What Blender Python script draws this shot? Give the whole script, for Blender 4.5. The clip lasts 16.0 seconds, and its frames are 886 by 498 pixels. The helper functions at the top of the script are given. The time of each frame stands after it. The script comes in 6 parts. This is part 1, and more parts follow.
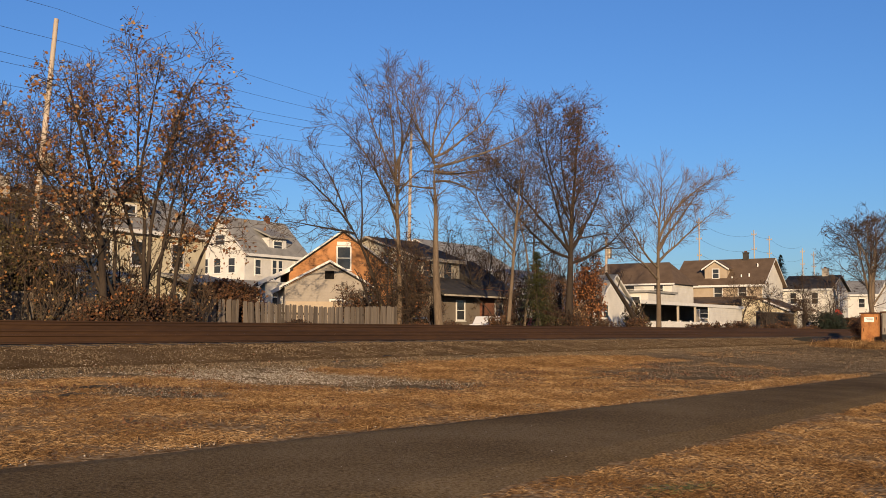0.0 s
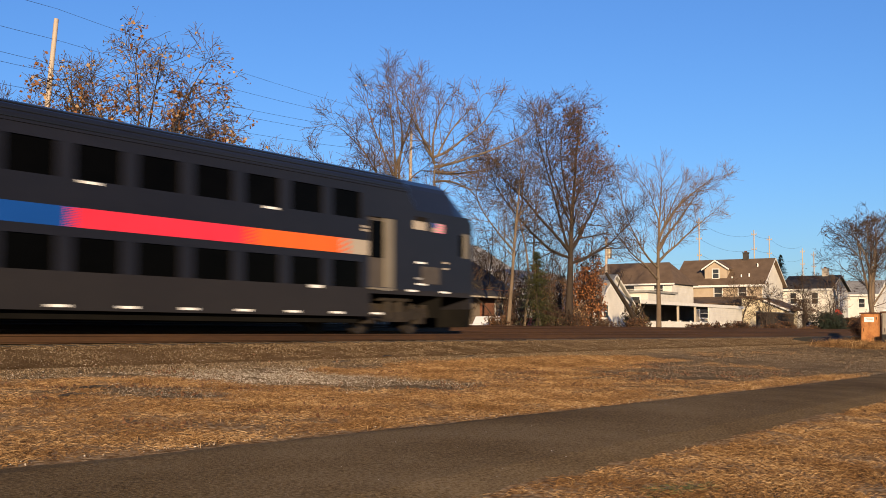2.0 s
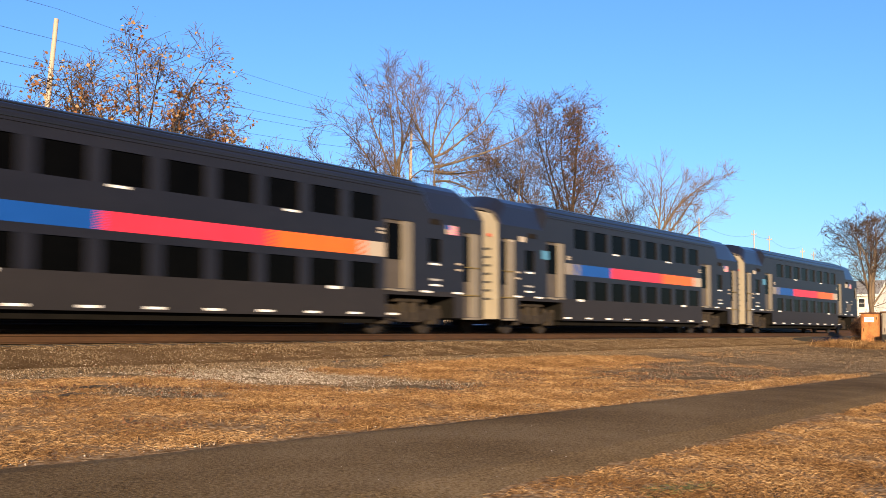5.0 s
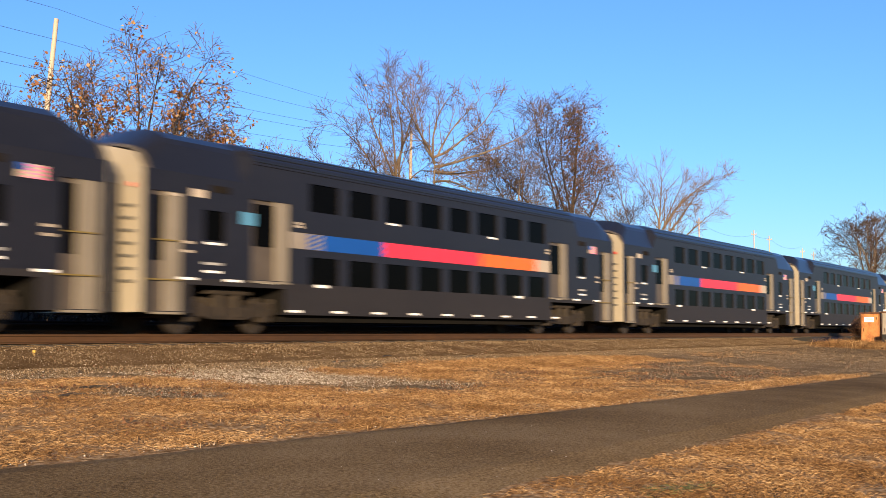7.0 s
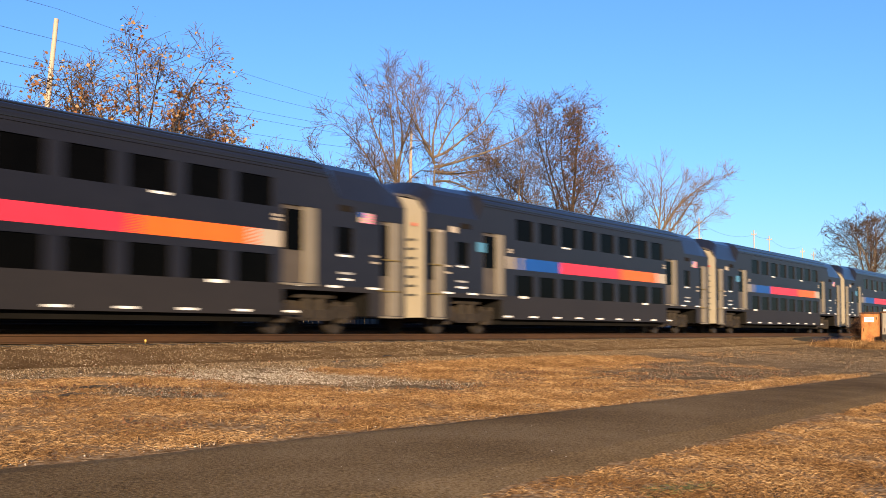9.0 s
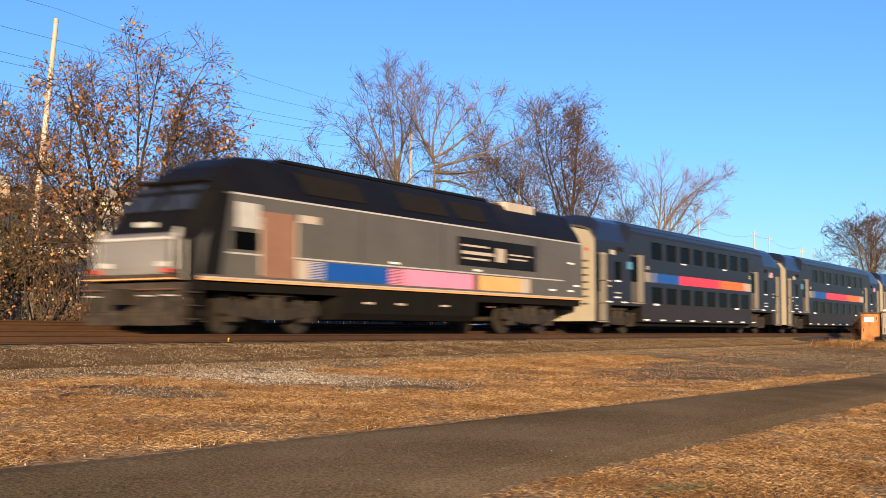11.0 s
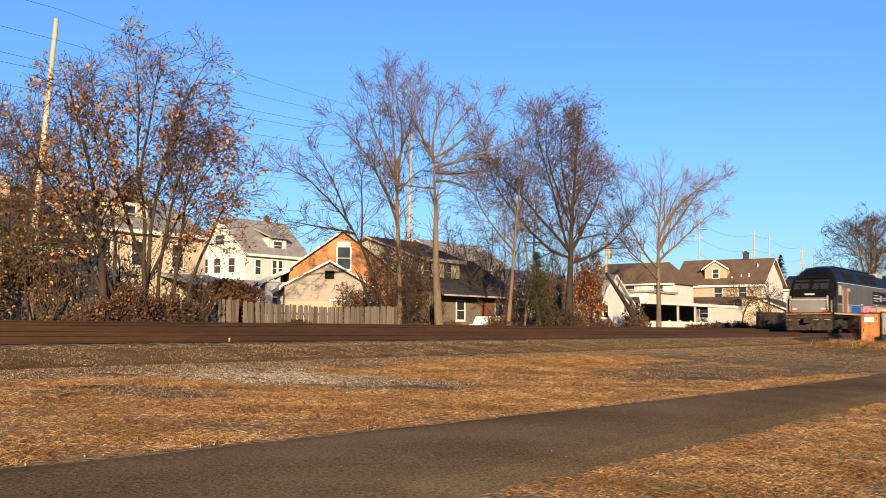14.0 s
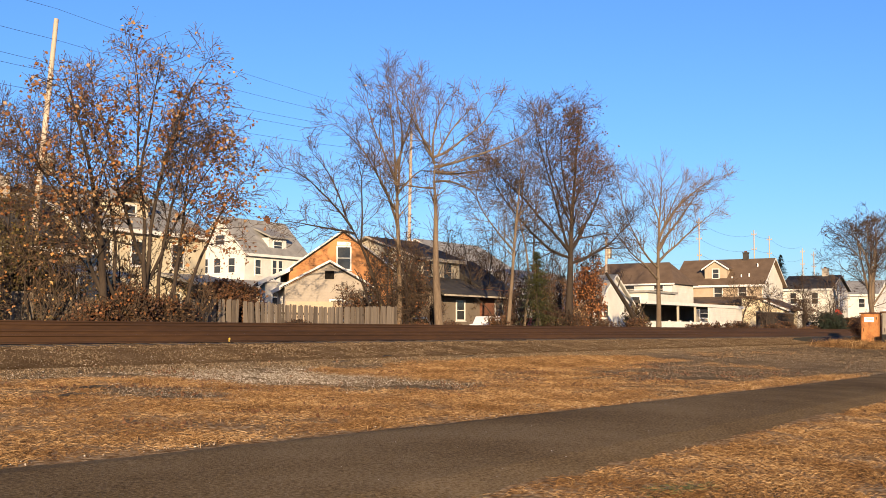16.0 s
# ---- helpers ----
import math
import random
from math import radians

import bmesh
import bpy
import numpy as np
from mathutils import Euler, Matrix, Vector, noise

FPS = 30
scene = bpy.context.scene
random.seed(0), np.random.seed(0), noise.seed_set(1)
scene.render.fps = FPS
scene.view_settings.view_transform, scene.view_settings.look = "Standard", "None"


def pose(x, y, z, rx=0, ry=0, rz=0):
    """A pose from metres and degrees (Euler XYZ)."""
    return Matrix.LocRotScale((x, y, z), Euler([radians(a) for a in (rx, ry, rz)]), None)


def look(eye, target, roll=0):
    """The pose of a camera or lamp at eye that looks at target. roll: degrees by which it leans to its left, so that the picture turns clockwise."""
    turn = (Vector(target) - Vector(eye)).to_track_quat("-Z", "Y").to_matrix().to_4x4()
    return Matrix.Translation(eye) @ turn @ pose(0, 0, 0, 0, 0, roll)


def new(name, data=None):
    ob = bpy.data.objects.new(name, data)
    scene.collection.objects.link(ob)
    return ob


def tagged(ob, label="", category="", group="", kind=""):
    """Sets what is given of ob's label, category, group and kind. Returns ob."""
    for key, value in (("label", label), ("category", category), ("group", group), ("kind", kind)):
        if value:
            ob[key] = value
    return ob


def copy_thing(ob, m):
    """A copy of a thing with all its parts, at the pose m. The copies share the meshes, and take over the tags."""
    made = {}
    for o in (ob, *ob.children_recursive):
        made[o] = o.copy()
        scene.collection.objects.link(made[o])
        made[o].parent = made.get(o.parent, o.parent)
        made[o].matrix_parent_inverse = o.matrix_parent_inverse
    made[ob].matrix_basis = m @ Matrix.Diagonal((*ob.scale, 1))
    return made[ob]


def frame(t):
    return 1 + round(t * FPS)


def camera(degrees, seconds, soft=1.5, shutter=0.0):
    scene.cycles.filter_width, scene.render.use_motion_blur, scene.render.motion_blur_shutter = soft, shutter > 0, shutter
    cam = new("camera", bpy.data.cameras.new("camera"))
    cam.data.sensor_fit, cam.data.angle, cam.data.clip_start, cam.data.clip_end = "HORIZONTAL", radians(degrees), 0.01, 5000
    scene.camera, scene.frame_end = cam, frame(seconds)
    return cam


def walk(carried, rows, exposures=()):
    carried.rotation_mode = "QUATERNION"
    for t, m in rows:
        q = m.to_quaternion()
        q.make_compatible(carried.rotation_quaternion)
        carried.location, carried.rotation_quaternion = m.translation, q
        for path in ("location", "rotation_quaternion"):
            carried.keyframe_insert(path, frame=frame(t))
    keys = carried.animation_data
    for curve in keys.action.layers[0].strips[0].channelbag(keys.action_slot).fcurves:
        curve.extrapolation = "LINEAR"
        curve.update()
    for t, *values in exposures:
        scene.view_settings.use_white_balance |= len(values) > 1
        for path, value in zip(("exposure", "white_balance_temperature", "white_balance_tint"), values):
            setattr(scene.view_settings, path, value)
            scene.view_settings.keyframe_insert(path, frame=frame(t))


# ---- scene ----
# Axes: x along the railway (to where the train goes), y away from the camera, z = 0 at the near rail's top.
cam = camera(40.34, 16.0, soft=0.72, shutter=0.7)
EYE = (0.0, 0.0, 0.03)
AIM = (0.8543 * 0.9976, 0.5198 * 0.9976, 0.0693 + 0.03)
VIEW = look(EYE, AIM)
walk(cam, [(0.0, VIEW), (16.0, VIEW)],
     exposures=[(0.0, 0.52), (1.4, 0.52), (2.0, 0.80), (2.5, 1.06), (3.0, 1.24), (3.6, 1.34), (9.2, 1.34), (11.3, 1.30), (12.5, 1.27), (13.5, 1.20), (16.0, 1.15)])

# ---- light: low winter sun from behind the camera's left shoulder ----
SUN_EL, SUN_X, SUN_Y = radians(9.0), -0.814, -0.581
world = bpy.data.worlds.new("sky")
scene.world = world
world.use_nodes = True
wn = world.node_tree.nodes
sky = wn.new("ShaderNodeTexSky")
sky.sky_type, sky.sun_disc = "NISHITA", False
sky.sun_elevation, sky.sun_rotation = SUN_EL, radians(234.5)
sky.air_density, sky.dust_density, sky.ozone_density = 1.0, 0.2, 4.0
wn["Background"].inputs["Strength"].default_value = 0.077
tint = wn.new("ShaderNodeMix")
tint.data_type, tint.blend_type = "RGBA", "MULTIPLY"
tint.inputs[0].default_value = 1.0
tint.inputs[7].default_value = (0.865, 1.0, 1.33, 1)
world.node_tree.links.new(sky.outputs[0], tint.inputs[6])
world.node_tree.links.new(tint.outputs[2], wn["Background"].inputs[0])
sun_data = bpy.data.lights.new("sun", "SUN")
sun_data.energy, sun_data.angle, sun_data.color = 5.0, radians(0.5), (1.0, 0.74, 0.45)
sun = new("sun", sun_data)
ch = math.cos(SUN_EL)
sun.matrix_world = look((SUN_X * ch * 60, SUN_Y * ch * 60, math.sin(SUN_EL) * 60), (0, 0, 0))


# ---- materials ----
def mat(name, ramp, scale=4.0, rough=0.8, metal=0.0, bump=0.0, bump_scale=None, stretch=(1, 1, 1), detail=6.0,
        fine=None, fine_amount=0.35, vary=0.0, spec=0.4, contrast=(0.3, 0.7)):
    """Two-scale noise between the colours of ramp, with optional relief and variation per object or per island."""
    m = bpy.data.materials.new(name)
    m.use_nodes = True
    nt = m.node_tree
    nd, ln = nt.nodes, nt.links
    b = nd["Principled BSDF"]
    b.inputs["Roughness"].default_value, b.inputs["Metallic"].default_value = rough, metal
    b.inputs["Specular IOR Level"].default_value = spec
    co = nd.new("ShaderNodeTexCoord")
    mp = nd.new("ShaderNodeMapping")
    mp.inputs["Scale"].default_value = stretch
    ln.new(co.outputs["Object"], mp.inputs[0])
    n1 = nd.new("ShaderNodeTexNoise")
    n1.inputs["Scale"].default_value, n1.inputs["Detail"].default_value = scale, detail
    ln.new(mp.outputs[0], n1.inputs[0])
    cr = nd.new("ShaderNodeValToRGB")
    els = cr.color_ramp.elements
    while len(els) < len(ramp):
        els.new(0.5)
    for i, c in enumerate(ramp):
        els[i].position = contrast[0] + (contrast[1] - contrast[0]) * i / max(1, len(ramp) - 1)
        els[i].color = (*c, 1)
    n2 = nd.new("ShaderNodeTexNoise")
    n2.inputs["Scale"].default_value, n2.inputs["Detail"].default_value = fine or scale * 9, 3
    ln.new(mp.outputs[0], n2.inputs[0])
    mx = nd.new("ShaderNodeMix")
    mx.data_type = "FLOAT"
    mx.inputs[0].default_value = fine_amount
    ln.new(n1.outputs[0], mx.inputs[2])
    ln.new(n2.outputs[0], mx.inputs[3])
    last = mx.outputs[0]
    if vary:
        ob, geo = nd.new("ShaderNodeObjectInfo"), nd.new("ShaderNodeNewGeometry")
        add = nd.new("ShaderNodeMath")
        add.operation = "ADD"
        ln.new(ob.outputs["Random"], add.inputs[0])
        ln.new(geo.outputs["Random Per Island"], add.inputs[1])
        ma = nd.new("ShaderNodeMath")
        ma.operation, ma.inputs[1].default_value = "MULTIPLY_ADD", vary
        ln.new(add.outputs[0], ma.inputs[0])
        sub = nd.new("ShaderNodeMath")
        sub.operation, sub.inputs[1].default_value = "SUBTRACT", vary
        ln.new(last, ma.inputs[2])
        ln.new(ma.outputs[0], sub.inputs[0])
        last = sub.outputs[0]
    ln.new(last, cr.inputs[0])
    ln.new(cr.outputs[0], b.inputs["Base Color"])
    if bump:
        bp = nd.new("ShaderNodeBump")
        bp.inputs["Strength"].default_value, bp.inputs["Distance"].default_value = bump, 0.03
        src = n2
        if bump_scale:
            src = nd.new("ShaderNodeTexNoise")
            src.inputs["Scale"].default_value = bump_scale
            ln.new(mp.outputs[0], src.inputs[0])
        ln.new(src.outputs[0], bp.inputs["Height"])
        ln.new(bp.outputs[0], b.inputs["Normal"])
    return m


def lined(name, ramp, pitch, rough=0.7, axis=2, depth=0.5, scale=1.2, soft=0.15):
    """Boards or courses: a saw of relief along one axis, over a stained colour."""
    m = mat(name, ramp, scale, rough, fine_amount=0.3)
    nt = m.node_tree
    nd, ln = nt.nodes, nt.links
    co = nd.new("ShaderNodeTexCoord")
    sep = nd.new("ShaderNodeSeparateXYZ")
    ln.new(co.outputs["Object"], sep.inputs[0])
    dv = nd.new("ShaderNodeMath")
    dv.operation, dv.inputs[1].default_value = "DIVIDE", pitch
    ln.new(sep.outputs[axis], dv.inputs[0])
    fr = nd.new("ShaderNodeMath")
    fr.operation = "FRACT"
    ln.new(dv.outputs[0], fr.inputs[0])
    bp = nd.new("ShaderNodeBump")
    bp.inputs["Strength"].default_value, bp.inputs["Distance"].default_value = depth, pitch * soft
    ln.new(fr.outputs[0], bp.inputs["Height"])
    ln.new(bp.outputs[0], nd["Principled BSDF"].inputs["Normal"])
    return m


M = {}
M["asphalt"] = mat("asphalt", [(.07, .043, .019), (.16, .106, .048), (.245, .176, .094)], .45, .95, bump=.6, bump_scale=70, fine=38, fine_amount=.6, spec=.03, contrast=(.36, .64))
M["stone"] = mat("ballast stone", [(.045, .029, .015), (.11, .075, .041), (.2, .145, .088)], 3, .9, vary=.6, spec=.03)
M["stone_mid"] = mat("grey brown gravel", [(.1, .072, .046), (.17, .13, .09), (.28, .225, .165)], 3, .9, vary=.4, spec=.04)
M["pale_stone"] = mat("pale gravel", [(.16, .13, .095), (.29, .245, .19), (.47, .41, .335)], 3, .85, vary=.45, spec=.05)
M["ballast"] = mat("ballast bed", [(.064, .0375, .0165), (.13, .081, .039), (.2, .135, .073)], 1.2, .95, bump=.4, bump_scale=26, fine=22, fine_amount=.6, spec=0)
M["rail"] = mat("rusty rail", [(0.022, 0.0095, 0.003), (0.042, 0.018, 0.0055), (0.066, 0.03, 0.0095)], .6, .75, fine=14, stretch=(.15, 1, 1))
M["rail_head"] = mat("worn rail head", [(.16, .13, .11), (.3, .27, .25)], 1, .35, metal=.7, stretch=(.1, 1, 1))
M["tie"] = mat("tarred tie", [(.022, .016, .012), (.055, .042, .032)], 3, .9, fine=40, stretch=(3, .4, 3), vary=.4)
M["grass"] = mat("dry grass", [(.095, .05, .021), (.23, .133, .058), (.4, .27, .143)], 1.0, .95, vary=.45, fine=9, spec=.05)
M["green_grass"] = mat("green grass", [(.05, .06, .018), (.09, .1, .032)], 3, .8, vary=.4)
M["litter"] = mat("fallen leaves", [(.07, .03, .011), (.15, .07, .028)], 3, .8, vary=.5)
M["bark_grey"] = mat("grey brown bark", [(0.062, 0.042, 0.027), (0.125, 0.09, 0.06), (0.19, 0.142, 0.1)], 2.5, .9, bump=.6, stretch=(1, 1, .25), fine=18)
M["bark_dark"] = mat("dark bark", [(0.013, 0.0085, 0.0055), (0.03, 0.02, 0.0135), (0.05, 0.035, 0.024)], 2.5, .9, bump=.6, stretch=(1, 1, .25), fine=18)
M["twig"] = mat("twigs", [(.022, .0125, .007), (.06, .036, .02)], .7, .85, vary=.3)
M["twig_pale"] = mat("pale twigs", [(.045, .027, .015), (.12, .078, .046)], .7, .85, vary=.3)
M["leaf_orange"] = mat("autumn leaves", [(.15, .06, .018), (.33, .16, .045), (.47, .32, .14)], .8, .6, vary=.6)
M["leaf_tan"] = mat("dry tan leaves", [(.08, .042, .018), (.18, .105, .05), (.3, .2, .11)], .9, .7, vary=.5)
M["leaf_brown"] = mat("dead leaves", [(0.0217, 0.0083, 0.0032), (0.0564, 0.0224, 0.0083), (0.1084, 0.0477, 0.0181)], .9, .7, vary=.5)
M["leaf_rust"] = mat("rust leaves", [(0.06, 0.02, 0.008), (0.16, 0.055, 0.018), (0.24, 0.1, 0.034)], .9, .7, vary=.5)
M["leaf_olive"] = mat("olive leaves", [(0.036, 0.027, 0.0072), (0.09, 0.066, 0.015), (0.18, 0.114, 0.03)], .9, .65, vary=.5)
M["needle"] = mat("pine needles", [(.025, .034, .009), (.06, .068, .017), (.11, .11, .03)], 1.5, .7, vary=.5)
M["needle_dark"] = mat("spruce needles", [(0.005, 0.0101, 0.0063), (0.0113, 0.0189, 0.0101)], 1.5, .7, vary=.4)
M["fence"] = mat("weathered cedar", [(0.045, 0.034, 0.025), (0.1, 0.078, 0.058), (0.155, 0.126, 0.098)], 1.6, .85, bump=.4, stretch=(2, 2, .3), fine=30, vary=.5)
M["pole"] = mat("bleached pole", [(0.289, 0.2295, 0.1785), (0.425, 0.357, 0.289)], 1.2, .85, bump=.3, stretch=(3, 3, .3))
M["wire"] = mat("wire", [(.02, .02, .022), (.035, .035, .04)], 1, .6)
M["glass"] = mat("dark window glass", [(0.001, 0.001, 0.001), (0.002, 0.002, 0.002)], 1, .08, spec=.015)
M["house_glass"] = mat("house window glass", [(.012, .013, .016), (.05, .052, .055)], .8, .08, spec=.5)
M["white_trim"] = mat("white trim", [(0.544, 0.528, 0.496), (0.64, 0.624, 0.6)], 2, .6)
for nm, c1, c2 in (("white_siding", (0.47, 0.45, 0.42), (0.62, 0.6, 0.56)), ("cream_siding", (0.42, 0.36, 0.25), (0.53, 0.47, 0.345)),
                   ("tan_siding", (0.30, 0.232, 0.162), (0.39, 0.312, 0.226)), ("orange_siding", (0.350, 0.144, 0.046), (0.441, 0.205, 0.076)),
                   ("grey_siding", (0.205, 0.179, 0.152), (0.289, 0.255, 0.220)), ("beige_siding", (0.334, 0.304, 0.243), (0.456, 0.418, 0.350)),
                   # this darker siding has shade put into its colour
                   ("shaded_siding", (0.122, 0.099, 0.076), (0.198, 0.160, 0.125))):
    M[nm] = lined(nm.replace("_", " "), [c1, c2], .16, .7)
for nm, c1, c2 in (("grey_shingle", (.17, .165, .155), (.3, .29, .27)), ("brown_shingle", (.078, .05, .031), (.135, .09, .057)),
                   ("dark_shingle", (.025, .022, .02), (.055, .048, .042))):
    M[nm] = lined(nm.replace("_", " "), [c1, c2], .14, .9, depth=.6)
M["brick"] = mat("chimney brick", [(0.096, 0.036, 0.021), (0.18, 0.078, 0.048)], 6, .9, bump=.5)
M["block"] = mat("pale masonry", [(.3, .26, .21), (.45, .4, .33)], 3, .9)
M["concrete"] = mat("concrete", [(.3, .28, .26), (.42, .4, .37)], 2, .9)
M["rust_box"] = mat("rust stained orange paint", [(0.128, 0.04, 0.012), (0.336, 0.136, 0.04), (0.44, 0.216, 0.08)], 3.2, .7, bump=.3, fine=24)
M["rust_dark"] = mat("dark rust", [(.05, .022, .012), (.12, .05, .025)], 4, .85)
M["box_grey"] = mat("dull aluminium door", [(.2, .17, .13), (.34, .3, .25)], 3, .5, metal=.4)
M["label"] = mat("white plate", [(.72, .7, .66), (.82, .8, .77)], 4, .5)
M["bar"] = mat("faded print", [(.22, .22, .22), (.34, .33, .32)], 4, .6)
M["pilot"] = mat("rusty dusty pilot steel", [(.006, .0045, .003), (.022, .015, .01), (.06, .042, .03)], 3.5, .8, fine=14)
M["screen"] = mat("cab windscreen glass", [(.01, .012, .014), (.028, .031, .035)], .9, .1, spec=.5)
M["handrail"] = mat("dull yellow handrail", [(.12, .085, .02), (.17, .12, .03)], 4, .5)
M["dull_white"] = mat("dull white lens and window glint", [(.3, .29, .27), (.4, .39, .37)], 5, .3)
M["rubber"] = mat("black rubber", [(.006, .006, .006), (.014, .013, .012)], 3, .8)
M["red_paint"] = mat("red paint", [(0.285, 0.0225, 0.015), (0.375, 0.045, 0.0225)], 3, .4)
M["car_white"] = mat("white car paint", [(.6, .6, .6), (.72, .72, .72)], 1, .25)
M["car_dark"] = mat("dark car paint", [(.012, .013, .016), (.025, .026, .03)], 1, .25)
M["car_blue"] = mat("blue grey car paint", [(.07, .09, .13), (.1, .125, .17)], 1, .25)
# train
M["coach"] = mat("dark grey coach paint", [(.006, .0053, .007), (.0086, .0078, .01), (.0115, .0105, .013)], .5, .45, fine=5, stretch=(.4, 1, 1), spec=.42)
M["coach_dirt"] = mat("dusty coach skirt", [(0.0114, 0.0095, 0.0088), (0.0175, 0.0145, 0.0131)], .7, .6, fine=6, stretch=(.4, 1, 1))
M["coach_roof"] = mat("grey coach roof", [(.0085, .0088, .0105), (.0135, .0138, .016)], .8, .28, stretch=(.3, 1, 1), spec=.35)
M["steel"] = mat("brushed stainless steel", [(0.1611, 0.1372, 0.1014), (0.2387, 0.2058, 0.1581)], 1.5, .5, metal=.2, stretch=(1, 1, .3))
# lighter copy of the steel: sun on the coach ends put into the colour
M["sunlit_end_steel"] = mat("stainless end sheet with painted sunlight", [(.27, .235, .18), (.36, .32, .25)], 1.5, .38, metal=.25, stretch=(1, 1, .3))
M["jamb"] = mat("dull door metal", [(.07, .055, .04), (.11, .088, .066)], 2, .45, metal=.3)
M["blue"] = mat("blue stripe", [(.004, .05, .24), (.006, .06, .28)], 1.5, .4)
M["magenta"] = mat("red stripe", [(.6, .022, .045), (.68, .03, .058)], 1.5, .4)
M["orange"] = mat("orange stripe", [(.68, .10, .008), (.75, .125, .012)], 1.5, .4)
M["fade"] = mat("pale stripe", [(0.323, 0.272, 0.2125), (0.408, 0.3485, 0.2805)], 1.5, .45)
M["stripe_grey"] = mat("worn silver stripe end", [(.17, .145, .12), (.23, .2, .165)], 1.5, .45)
M["pink"] = mat("pink stripe", [(.66, .17, .27), (.74, .22, .33)], 1.5, .4)
M["peach"] = mat("faded orange stripe", [(.68, .27, .09), (.75, .33, .12)], 1.5, .45)
M["reflector"] = mat("white reflective strip", [(.75, .74, .72), (.85, .84, .82)], 5, .3)
M["sky_blue"] = mat("light blue sticker", [(0.048, 0.16, 0.272), (0.072, 0.208, 0.336)], 4, .5)
M["yellow"] = mat("yellow handrail", [(.4, .26, .03), (.48, .32, .05)], 4, .5)
M["bogie"] = mat("dusty cast steel", [(0.006, 0.004, 0.0025), (0.016, 0.011, 0.007), (0.03, 0.021, 0.014)], 3, .85, fine=18)
M["under"] = mat("underframe and interior black", [(.003, .0028, .0025), (.008, .007, .006)], 2, .9, spec=.1)
M["wheel"] = mat("wheel steel", [(.025, .019, .015), (.06, .048, .038)], 4, .55, metal=.5)
M["bellows"] = mat("grey rubber bellows", [(.03, .03, .03), (.055, .053, .05)], 3, .8)
M["loco_grey"] = mat("silver grey locomotive paint", [(0.0638, 0.0599, 0.0547), (0.0867, 0.0816, 0.0739)], .6, .45, fine=6, spec=.15)
M["loco_silver"] = mat("silver nose paint", [(.14, .135, .13), (.2, .19, .18)], .8, .4, metal=.2)
M["loco_black"] = mat("black locomotive paint", [(.004, .0038, .004), (.009, .0085, .008)], .8, .45, spec=.06)
# brown stands for a reflection on the cab side, put into the colour
M["cab_reflection"] = mat("brown reflection on cab door", [(.16, .08, .05), (.22, .115, .075)], 2, .6)
M["grille"] = mat("dark roof grille", [(.006, .005, .004), (.015, .012, .009)], 6, .8, spec=.1)
M["tail_light"] = mat("red lens", [(0.3, 0.02, 0.01), (0.35, 0.035, 0.015)], 5, .3)


# ---- mesh helpers ----
def mesh_ob(name, bm, material, parent=None, label=""):
    me = bpy.data.meshes.new(name)
    bm.normal_update()
    bm.to_mesh(me)
    bm.free()
    for mm in (material if isinstance(material, (list, tuple)) else [material]):
        me.materials.append(mm)
    ob = new(name, me)
    if parent:
        ob.parent = parent
    if label:
        ob["label"] = label
    return ob


def part(name, bm, material, parent, label=""):
    return mesh_ob(name, bm, material, parent, label)


def thing(name, label, category, m=None, group="", kind=""):
    e = new(name)
    e.empty_display_size = 0.3
    if m is not None:
        e.matrix_basis = m
    return tagged(e, label, category, group, kind)


def raw(name, verts, faces, material, parent=None, label=""):
    me = bpy.data.meshes.new(name)
    me.from_pydata(verts, [], faces)
    me.materials.append(material)
    me.update()
    ob = new(name, me)
    if parent:
        ob.parent = parent
    if label:
        ob["label"] = label
    return ob


def add_box(bm, x0, x1, y0, y1, z0, z1, mi=0, bevel=0.0):
    vs = [bm.verts.new(c) for c in ((x0, y0, z0), (x1, y0, z0), (x1, y1, z0), (x0, y1, z0), (x0, y0, z1), (x1, y0, z1), (x1, y1, z1), (x0, y1, z1))]
    fs = [bm.faces.new([vs[i] for i in f]) for f in ((3, 2, 1, 0), (4, 5, 6, 7), (0, 1, 5, 4), (1, 2, 6, 5), (2, 3, 7, 6), (3, 0, 4, 7))]
    for f in fs:
        f.material_index = mi
    if bevel:
        edges = list({e for f in fs for e in f.edges})
        r = bmesh.ops.bevel(bm, geom=edges, offset=bevel, segments=1, affect="EDGES")
        for f in r["faces"]:
            f.material_index = mi
    return vs


def boxes(*specs, bevel=0.0):
    bm = bmesh.new()
    for s in specs:
        add_box(bm, *s, bevel=bevel)
    return bm


def add_prism(bm, pts, axis, a0, a1, mi=0):
    """A polygon pts (two coordinates) pushed along axis ('x', 'y' or 'z') from a0 to a1."""
    def put(p, a):
        return {"x": (a, p[0], p[1]), "y": (p[0], a, p[1]), "z": (p[0], p[1], a)}[axis]
    lo = [bm.verts.new(put(p, a0)) for p in pts]
    hi = [bm.verts.new(put(p, a1)) for p in pts]
    n = len(pts)
    fs = [bm.faces.new(lo[::-1]), bm.faces.new(hi)] + [bm.faces.new((lo[i], lo[(i + 1) % n], hi[(i + 1) % n], hi[i])) for i in range(n)]
    for f in fs:
        f.material_index = mi
    bmesh.ops.recalc_face_normals(bm, faces=fs)


